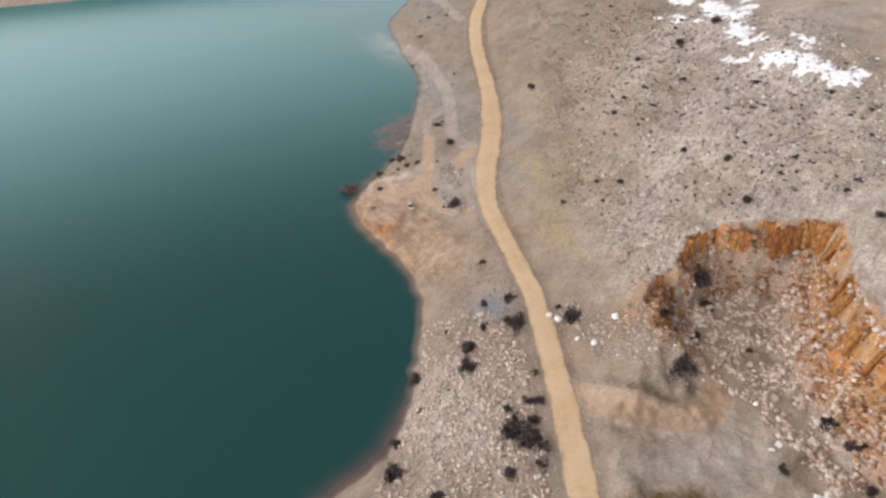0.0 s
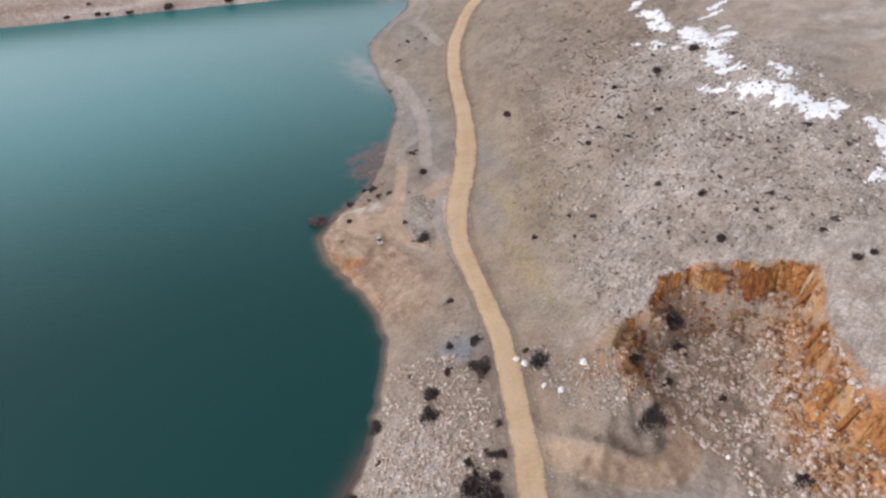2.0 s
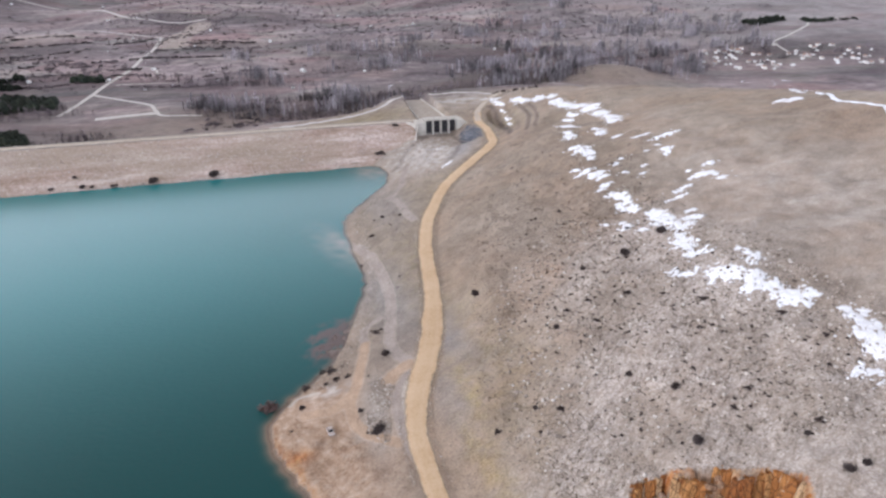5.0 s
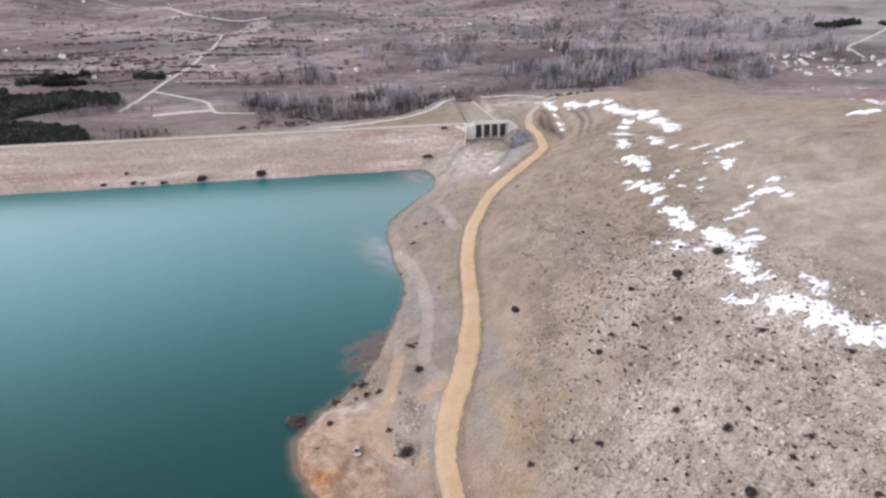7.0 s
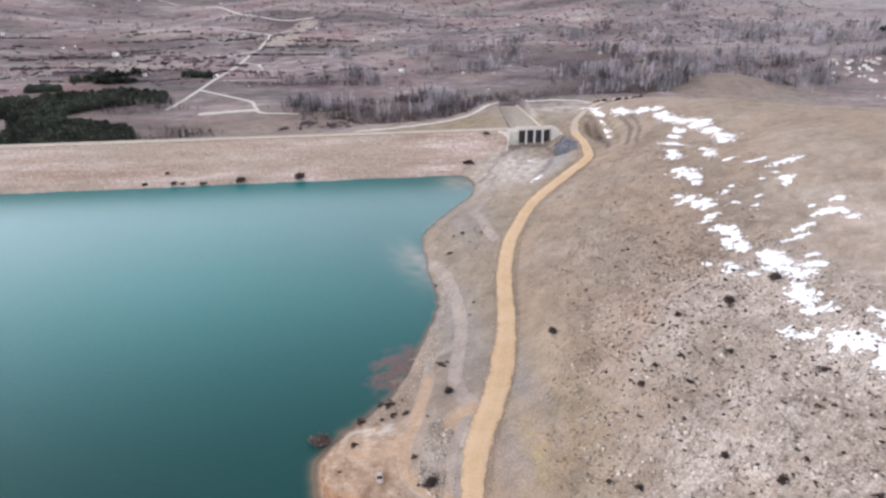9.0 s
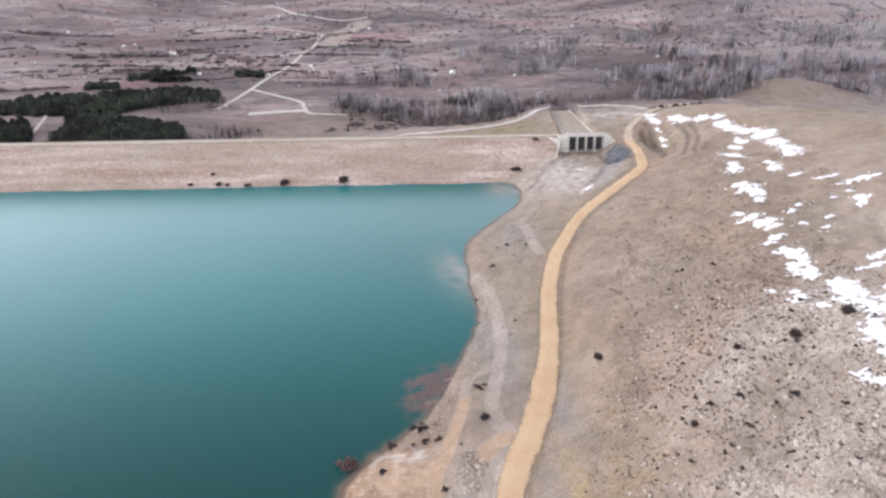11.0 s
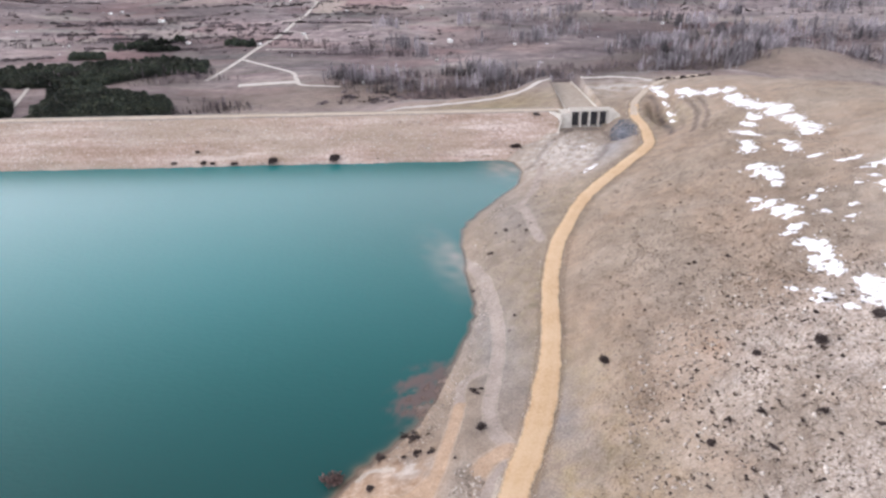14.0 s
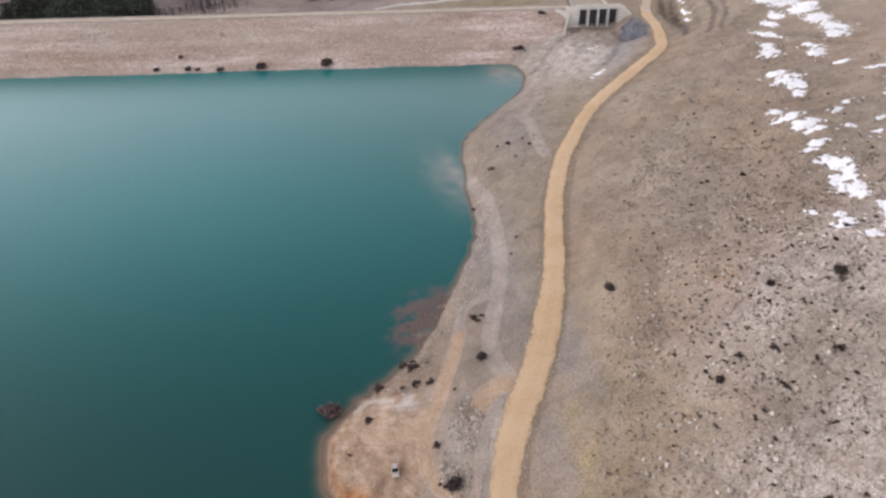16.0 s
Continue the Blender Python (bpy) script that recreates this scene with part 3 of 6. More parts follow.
def way_look(name, dark, mid, light, ruts=0.5, soft=1.6):
    """Rolled dirt with wheel lines and a loose pale edge."""
    k = Look(name, 0.95)
    g = k.calc("ADD", k.calc("MULTIPLY", k.grain(0.09, 4), 0.5), k.calc("MULTIPLY", k.grain(1.2, 5, 0.7), 0.5))
    col = k.ramp(g, (0.34, dark), (0.5, mid), (0.68, light))
    rut = k.calc("ABSOLUTE", k.calc("SUBTRACT", k.calc("ABSOLUTE", k.attr("off")), 0.42))
    col = k.mix(k.calc("MULTIPLY", k.ramp(rut, (0.05, 1.0), (0.2, 0.0)), ruts * 0.4), col, light)
    loose = k.calc("MULTIPLY", k.ramp(k.attr("edge"), (0.74, 0.0), (0.9, 1.0)), k.ramp(k.grain(0.6, 5, 0.7), (0.4, 0.15), (0.6, 0.9)))
    col = k.mix(loose, col, (0.62, 0.54, 0.45))
    k.color(col).bump(k.grain(1.5, 5), 0.5, 0.15)
    # the way frays out into the soil beside it
    fray = k.calc("ADD", k.attr("edge"), k.calc("MULTIPLY", k.calc("SUBTRACT", k.calc("ADD", k.calc("MULTIPLY", k.grain(0.35, 4, 0.7), 0.6), k.calc("MULTIPLY", k.grain(1.6, 4, 0.7), 0.4)), 0.5), soft))
    clear = node(k.nt, "BsdfTransparent")
    mixer = k.nt.nodes.new("ShaderNodeMixShader")
    thin = k.calc("MAXIMUM", k.ramp(fray, (0.95 - 0.25 * soft, 0.0), (0.98, 1.0)), k.ramp(k.attr("edge"), (0.8, 0.0), (0.98, 1.0)))
    k.nt.links.new(thin, mixer.inputs[0])
    k.nt.links.new(k.bsdf.outputs[0], mixer.inputs[1])
    k.nt.links.new(clear.outputs[0], mixer.inputs[2])
    k.nt.links.new(mixer.outputs[0], k.nt.nodes["Material Output"].inputs["Surface"])
    return k.m


EARTH = earth_look()
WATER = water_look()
DIRT = way_look("tan_dirt_road", (0.5, 0.33, 0.188), (0.6, 0.43, 0.268), (0.67, 0.51, 0.35), soft=0.9)
PALE = way_look("pale_gravel", (0.42, 0.38, 0.35), (0.52, 0.48, 0.44), (0.62, 0.58, 0.54))
WORN = way_look("worn_grey_tan", (0.4, 0.325, 0.25), (0.48, 0.4, 0.32), (0.56, 0.485, 0.4))
LIME = stone("limestone", ((0.0, (0.25, 0.2, 0.165)), (0.4, (0.36, 0.3, 0.25)), (0.8, (0.48, 0.415, 0.36)), (1.0, (0.66, 0.6, 0.54))))
PINK = stone("pinkish_rubble", ((0.0, (0.34, 0.245, 0.19)), (0.4, (0.52, 0.4, 0.32)), (0.8, (0.62, 0.51, 0.43)), (1.0, (0.72, 0.65, 0.58))))
OCHRE = stone("ochre_rubble", ((0.0, (0.33, 0.22, 0.15)), (0.3, (0.47, 0.35, 0.275)), (0.7, (0.57, 0.46, 0.39)), (1.0, (0.7, 0.62, 0.56))))
RIPRAP = stone("riprap_stone", ((0.0, (0.38, 0.29, 0.25)), (0.35, (0.46, 0.36, 0.31)), (0.7, (0.53, 0.435, 0.38)), (1.0, (0.62, 0.55, 0.5))))
WHITE_STONE = plain("white_stone", (0.68, 0.66, 0.62), (0.84, 0.83, 0.8), 1.5)
CONCRETE = plain("weathered_concrete", (0.46, 0.42, 0.37), (0.62, 0.58, 0.52), 0.35, 0.9)
DARK_CONCRETE = plain("stained_concrete", (0.3, 0.27, 0.24), (0.42, 0.38, 0.34), 0.3, 0.9)
GATE = plain("bay_shade_steel", (0.035, 0.035, 0.04), (0.07, 0.065, 0.07), 0.6, 0.6)
TWIG = stone("bare_twigs", ((0.0, (0.04, 0.03, 0.03)), (0.6, (0.085, 0.063, 0.06)), (1.0, (0.14, 0.11, 0.1))), 3)
REDTWIG = stone("reddish_twigs", ((0.0, (0.08, 0.05, 0.045)), (0.6, (0.17, 0.11, 0.1)), (1.0, (0.26, 0.18, 0.165))), 3)
BASALT = stone("blue_grey_stone", ((0.0, (0.06, 0.066, 0.082)), (0.6, (0.12, 0.13, 0.152)), (1.0, (0.24, 0.245, 0.27))), 2)
TUFT = stone("dry_tufts", ((0.0, (0.085, 0.066, 0.05)), (0.6, (0.16, 0.122, 0.092)), (1.0, (0.25, 0.2, 0.15))), 3)
BARK = plain("bark", (0.06, 0.045, 0.04), (0.11, 0.085, 0.075), 3)
# bark paled to grey-lilac: haze over the groves is put into its colour
POPLAR = stone("bare_poplar", ((0.0, (0.25, 0.22, 0.238)), (0.5, (0.36, 0.326, 0.345)), (1.0, (0.47, 0.435, 0.45))), 0.3, clump=0.03)
THICKET = stone("winter_thicket", ((0.0, (0.075, 0.058, 0.064)), (0.5, (0.14, 0.112, 0.12)), (1.0, (0.25, 0.21, 0.215))), 0.3, clump=0.03)
PINE = stone("dark_pine", ((0.0, (0.014, 0.021, 0.016)), (0.6, (0.03, 0.038, 0.026)), (1.0, (0.055, 0.056, 0.036))), 0.6, clump=0.02)
SNOW = plain("old_snow", (0.72, 0.72, 0.75), (0.88, 0.88, 0.9), 0.8, 0.6, strength=0.4, distance=0.1)


# --- ground ------------------------------------------------------------
def spot(x, y, cx, cy, rx, ry=None, turn=0.0):
    ry = ry or rx
    c, s = math.cos(turn), math.sin(turn)
    u, v = (x - cx) * c + (y - cy) * s, (y - cy) * c - (x - cx) * s
    return np.exp(-(u / rx) ** 2 - (v / ry) ** 2)


# worn wheel tracks: line, half width, kind of soil
TRACKS = (([(46, 2.4), (43.6, 6.6), (42.3, 13.2), (42.6, 22), (45.3, 34), (47.9, 47), (49.5, 64), (49.6, 81), (48.6, 96), (45.5, 110), (40, 125)], 2.3, "track"),
          ([(25.3, -6.1), (28, 2.5), (30.4, 11.3), (32.3, 18), (33.8, 24.7)], 2.2, "clay"), ([(33.8, 24.7), (34.8, 33), (37.3, 37.4), (42, 39)], 1.8, "track"),
          ([(25.3, -6.1), (23.6, -11), (23.6, -19), (25.2, -25), (29, -30), (34, -36)], 2.1, "clay"), ([(10, -9), (17, -11), (22, -9), (25.3, -5)], 2.6, "clay"), ([(5.4, 0.4), (9, 3.3), (14.3, 2.4)], 1.0, "pale"),
          ([(46, 1), (41, -0.6), (37, -5)], 3.2, "clay"), ([(44.5, -4), (38.4, -13.5), (36.8, -23), (36.8, -34), (38, -44)], 2.2, "track"),
          ([(42.6, -8.2), (39.9, -15.5), (38.8, -23.3), (38.5, -30.5), (37.6, -42)], 0.9, "pale"), ([(-108, 890), (-100, 980), (-78, 1085)], 20, "track"),
          ([(73.2, 116), (72.2, 131), (71.7, 151), (69, 161)], 2.2, "track"), ([(70, 160), (80, 179), (86, 201), (93, 224)], 2.3, "track"),
          ([(34, -110), (38, -114.5), (44, -120), (53, -124.5), (60, -125.3), (65.5, -122), (68, -116), (69, -110)], 4.0, "clay"))


def build_ground():
    gx = lines((-4600, -1000, 200), (-1000, -60, 18), (-60, -20, 3), (-20, 40, 1.0), (40, 112, 0.7), (112, 220, 1.3), (220, 330, 5), (330, 1000, 18), (1000, 4600, 200))
    gy = lines((-1500, -220, 60), (-220, -155, 2.0), (-155, -84, 0.62), (-84, 60, 1.1), (60, 300, 1.6), (300, 420, 3), (420, 760, 9), (760, 2000, 26), (2000, 4800, 120))
    x, y, quads = grid(gx, gy)
    z = height(x, y)
    ob = tagged(new("ground", mesh_of("ground", np.column_stack([x, y, z]), quads, EARTH, True)), "bare stony hillside and valley soil", "ground", kind="structure")
    dr, ar, side = to_line(x, y, ROAD)
    ds = to_line(x, y, SHORE)[0]
    lake = inside(x, y, LAKE)
    dp = to_line(x, y, np.vstack([PIT, PIT[:1]]))[0]
    cut = inside(x, y, PIT)
    n1, n2 = lumps(x, y, 30, 3, 71), lumps(x, y, 9, 3, 75)
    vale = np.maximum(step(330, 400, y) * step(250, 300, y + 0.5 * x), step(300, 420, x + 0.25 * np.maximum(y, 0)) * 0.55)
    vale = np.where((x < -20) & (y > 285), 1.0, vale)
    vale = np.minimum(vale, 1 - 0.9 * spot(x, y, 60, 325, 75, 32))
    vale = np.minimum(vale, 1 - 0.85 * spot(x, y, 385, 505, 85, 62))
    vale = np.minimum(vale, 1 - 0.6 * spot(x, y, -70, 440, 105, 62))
    edge = np.interp(y, [-130, -100, -64, -48, -30, 0, 17, 45], [64, 58, 61, 76, 91, 97, 108, 140])
    stony = 0.62 * step(-18, 20, x - edge + 7 * n1 + 3 * n2) * step(172, 148, x + 5 * n1) * step(50, 20, y) + 0.12
    stony = np.clip(stony, 0, 1) * np.where(side > 0, 1, 0.55) * (1 - vale) * step(6, 14, dr) * np.where(cut, 0.35, 1)
    stony = np.maximum(stony, 0.8 * spot(x, y, 8, -110, 16, 22) * step(5, 8, dr))
    grass = np.where(side > 0, 1, 0.15) * (0.0 + 0.1 * step(20, 120, y))
    grass = np.maximum(grass, np.where(side > 0, 0.8 * spot(x, y, 66, -15, 17, 60) * (0.75 + 0.5 * n2), 0))
    grass = np.maximum(grass, np.where(side < 0, 0.4 * step(10, 50, y) * step(195, 165, y) * step(2, 7, ds) * (0.7 + 0.6 * n2), 0))
    grass = np.maximum(grass, 1.0 * spot(x, y, 170, 256, 14, 26) * step(-0.5, 0.4, n2))
    ruddy = np.clip(0.5 * np.where(side > 0, 1, 0.4) * (1 - vale), 0, 1)
    ruddy = np.maximum(ruddy * (1 - 0.85 * np.clip(stony, 0, 1)), spot(x, y, 103, 22, 8, 16) * 0.8)
    land = 1 - lake
    tip = 1.3 * spot(x, y, 13, -18, 18, 23) + 0.45 * spot(x, y, 20, -46, 14, 20)
    shore = spot(ds, ds * 0, 0, 0, 3.5, 9) * land * spot(x, y, 6, -20, 40, 42)
    tan = np.clip(np.maximum(1.5 * tip, 0.9 * shore), 0, 1) * np.where(y > -30, step(3, -1, x - 24.5 - 0.28 * (y + 15) - 1.2 * n2), 1) * land
    tan = np.maximum(tan, spot(x, y, 37, -17, 3.5, 13) * 0.9)
    tan = np.maximum(tan, np.where(cut, 0.45 * spot(x, y, 56, -124, 16, 7), 0))
    n3 = lumps(x, y, 7, 3, 85)
    scarp = np.where(cut, step(3.6, 1.2, dp + 1.2 * n3), 0) * step(60, 66, x)
    east = np.where(cut, step(10, 4, dp + 2.2 * n3), 0) * step(-96, -108, y) * step(80, 88, x)
    west = 0.8 * spot(x, y, 62.5, -100, 4.0, 9) + 0.5 * spot(x, y, 54, -98, 4, 5)
    deep = np.where(cut, step(14, 4, dp + 2 * n3), 0.8 * step(3, 1, dp + n3)) * step(-116, -128, y) * step(82, 88, x)
    rust = np.clip(np.maximum.reduce([scarp * (0.5 + 0.5 * n2), east * (0.6 + 0.6 * n3), west, deep]), 0, 1) * step(-165, -155, y)
    ruddy = np.maximum(ruddy, 0.9 * spot(x, y, 60, -103, 5, 8) + 0.8 * spot(x, y, 110, -106, 6, 11))
    ruddy = np.maximum(ruddy, 0.6 * spot(x, y, 176, 252, 14, 34))
    ruddy = np.maximum(ruddy, np.where(cut, step(22, 9, dp) * step(58, 66, x) * 0.95, 0))
    rust = np.maximum(rust, 0.55 * step(3.2, 0.8, ds + 0.9 * n2) * land * spot(x, y, 4, -30, 12, 17))
    grey = np.clip(1.25 * spot(x, y, 106, 230, 26, 36) * (0.75 + 0.45 * n2) * np.where(side > 0, 0, 1) + np.where(cut, 0.5 * spot(x, y, 58, -136, 22, 13), 0), 0, 1) * land * step(5, 8, dr)
    grey = np.maximum(grey, 0.42 * spot(x, y, 195, 0, 36, 85) * (0.8 + 0.4 * n1))
    grey = np.maximum(grey, 0.75 * spot(x, y, 165, 345, 34, 26) * step(-0.6, 0.3, n1))
    grey = np.maximum(grey, 0.8 * spot(x, y, 19, 1, 7, 4, -0.2) * step(-0.5, 0.2, n2))
    grey = np.maximum(grey, 0.5 * spot(x, y, 31, -19, 3.6, 17, -0.12))
    tan = tan * (1 - np.clip(1.2 * spot(x, y, 30, -19, 4.5, 18, -0.12), 0, 1))
    rust = np.maximum(rust, 0.8 * spot(x, y, 6, -26, 4, 2.5))
    fringe = 0.5 * step(1.7, 0.3, to_line(x, y, smooth_line([(43.5, -111), (46, -115), (50, -118.3), (56, -121), (60.5, -119.5), (62, -115)], 6))[0] + 0.5 * n3)
    olive_patch = np.clip(2.2 * spot(x, y, 40, -143, 10.5, 3.6, -0.12) * step(-1.0, 0.1, n3 + 0.3), 0, 1) * step(54, 52, x) * step(5, 6.5, dr)
    gully = sum(k * step(w, 0.3, to_line(x, y, smooth_line(g, 5))[0] + 0.8 * n3) for k, w, g in ((0.85, 3.6, [(177, 306), (173, 272), (163, 222)]), (0.8, 2.2, [(187, 277), (186, 258), (183, 240), (170, 212)]), (0.7, 1.8, [(193, 264), (190, 246), (184, 229), (176, 213)]), (0.45, 1.6, [(181, 282), (179, 262), (174, 236), (168, 224)])))
    damp_shade = 0.8 * spot(x, y, -280, 525, 90, 30) + spot(x, y, 40, 478, 120, 26) + spot(x, y, 250, 540, 170, 50) + 0.6 * spot(x, y, 600, 620, 200, 60)
    damp_shade = damp_shade + 0.5 * spot(x, y, -345, 440, 60, 50) + 0.35 * spot(x, y, -150, 440, 40, 50)
    damp_shade = damp_shade + gully + 0.35 * spot(x, y, 165, 252, 7, 28)
    # brown channel edge, then the right bank's shadow painted as a dark line
    channel_shade = 0.45 * step(2.4, 0.6, to_line(x, y, smooth_line([(118, 268), (108, 256), (97, 244), (90, 230), (84, 226)], 5))[0] + 0.9 * n3) + 0.45 * step(2.6, 0.8, to_line(x, y, smooth_line([(137, 262), (134, 240), (124, 214), (112, 197)], 5))[0] + 0.9 * n3)
    damp_shade = damp_shade + channel_shade + 0.7 * spot(x, y, 128, 268, 13, 3) + fringe + 0.5 * spot(x, y, 12.5, -24, 2.6, 2.2) + 0.5 * spot(x, y, 48.5, -144, 4.0, 3.0) * step(53.5, 52, x)
    damp_shade = np.clip(damp_shade, 0, 0.95) * land
    moss = np.clip(olive_patch + 0.75 * spot(x, y, 75, -142, 5, 3.5) + 0.4 * fringe, 0, 1)
    olive = 0.8 * spot(x, y, 60, 325, 60, 26)
    grass = np.maximum(grass, olive)
    blue = np.clip(spot(x, y, 27, -77, 6, 5) * 0.9 + 0.42 * spot(x, y, 62, 12, 6, 22) + 1.0 * spot(x, y, 143, 250, 5, 11) + 0.5 * spot(x, y, 131, 222, 6, 24, -0.5) + 0.42 * spot(x, y, 47, 55, 10, 45) + 0.35 * spot(x, y, 66, 150, 14, 45) + 0.28 * spot(x, y, 52, -22, 5, 18), 0, 1) * step(4.2, 5.5, dr)
    grey, stony, blue = grey * (1 - olive_patch), stony * (1 - olive_patch), blue * (1 - olive_patch)
    worn = {"track": np.full(x.shape, -1.0), "clay": np.full(x.shape, -1.0), "pale": np.full(x.shape, -1.0)}
    for pts, w, soil in TRACKS:
        near = to_line(x, y, smooth_line(pts, 5))[0]
        worn[soil] = np.maximum(worn[soil], np.clip(1 - near / w, -1, 1))
    worn = {key: (v + 1) / 2 for key, v in worn.items()}
    straw = np.clip((1.2 * spot(x, y, 58.8, -22, 2.3, 15) + 0.9 * spot(x, y, 54, -56, 3.2, 20, 0.05)) * (0.8 + 0.6 * n2), 0, 0.9) * step(5, 7, dr)
    masks(ob, **worn, moss=moss, straw=straw, bare=np.clip(step(250, 1000, x - 0.15 * (y - 700)) * step(640, 800, y), 0, 1), grass=np.clip(grass, 0, 1), stony=stony, ruddy=ruddy, tan=tan, rust=rust, grey=grey, blue=blue, vale=np.clip(vale, 0, 1), damp_shade=damp_shade, bed=lake * step(0.0, 1.0, ds) * np.clip(0.25 + 1.4 * spot(x, y, 22, 34, 16, 18) + spot(x, y, 2, -25, 14, 26), 0, 1))
    return ob


build_ground()


def build_water():
    gx = lines((-1500, -400, 60), (-400, -40, 12), (-40, 90, 0.9), (90, 96, 3))
    gy = lines((-440, -140, 10), (-140, 120, 0.9), (120, 243, 1.3), (243, 250, 1))
    x, y, quads = grid(gx, gy)
    z = height(x, y)
    keep = (z < 1.2)[quads].any(1)
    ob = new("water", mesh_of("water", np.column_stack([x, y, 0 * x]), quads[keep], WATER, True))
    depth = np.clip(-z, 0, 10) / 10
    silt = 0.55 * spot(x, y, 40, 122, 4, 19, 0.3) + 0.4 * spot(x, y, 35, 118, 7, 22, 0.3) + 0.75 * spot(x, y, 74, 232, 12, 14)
    # painted sky reflection: grows towards the dam and away from the shore
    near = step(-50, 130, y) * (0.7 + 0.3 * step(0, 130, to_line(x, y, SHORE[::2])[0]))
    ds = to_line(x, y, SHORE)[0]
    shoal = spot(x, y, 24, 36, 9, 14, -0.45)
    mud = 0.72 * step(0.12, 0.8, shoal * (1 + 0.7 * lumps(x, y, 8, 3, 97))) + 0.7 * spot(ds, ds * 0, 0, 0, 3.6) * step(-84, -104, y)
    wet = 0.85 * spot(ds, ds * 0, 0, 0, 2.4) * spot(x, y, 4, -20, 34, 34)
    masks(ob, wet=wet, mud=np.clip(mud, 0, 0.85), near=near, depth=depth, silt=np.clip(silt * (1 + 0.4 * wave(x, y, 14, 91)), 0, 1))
    tagged(ob, "calm deep teal reservoir water", "water", kind="structure")


build_water()

# --- ways --------------------------------------------------------------
ribbon("road", ROAD[:22], 9.0, 0.14, DIRT, "wide tan graded dirt road along the shore", 14, 0.24, 13, 1,
       widths=[7.4, 7.4, 7.4, 7.4, 7.4, 7.2, 6.8, 6.8, 6.9, 8.2, 9.2, 9.4, 8.0, 7.4, 7.3, 7.3, 7.4, 7.6, 7.6, 7.4, 7.2, 7])
ribbon("road", ROAD[20:], 6.6, 0.16, WORN, "pale worn road over the hilltop", 12, 0.24, 9, 7)
FAR_WAYS = (([(-128, 955), (-142, 771), (-167, 616), (-182, 525)], 7), ([(-166, 610), (-106, 549), (-93, 514), (-83, 491), (-48, 483)], 6),
            ([(-128, 955), (-163, 1013), (-263, 1049), (-320, 1080)], 7), ([(-600, 1480), (-402, 1420), (-287, 1306), (-183, 1149), (-126, 1101), (-70, 1120)], 8),
            ([(-149, 651), (-84, 657)], 4), ([(-141, 755), (-120, 746), (-110, 707)], 4), ([(-312, 412), (-336, 492), (-348, 527)], 5),
            ([(760, 690), (790, 724), (858, 773), (937, 827), (1020, 914)], 7), ([(773, 704), (751, 647)], 6))
for k, (pts, w) in enumerate(FAR_WAYS):
    ribbon("lane", pts, w, 0.3, PALE, "pale gravel lane in the valley", 10, 0.2, 5, 30 + 4 * k)
ribbon("lane", [(-20, 360), (11, 357), (38, 352), (76, 347), (98, 352), (116, 370), (136, 374), (163, 374), (182, 364), (192, 348)], 6.5, 0.25, PALE, "pale service lane behind the spillway", 10, 0.2, 7, 81)
ribbon("yard", [(-146, 505), (-118, 506), (-90, 503)], 14, 0.3, PALE, "pale gravel yard beside the lane", 10, 0.4, 7, 85)

# --- dam ---------------------------------------------------------------
CREST = 19.0
DAM_X0, DAM_X1 = -460.0, 110.0


def dam_face(y):
    """Height of the upstream slope, with a slight belly."""
    return (y - 244.5) * CREST / 34.0


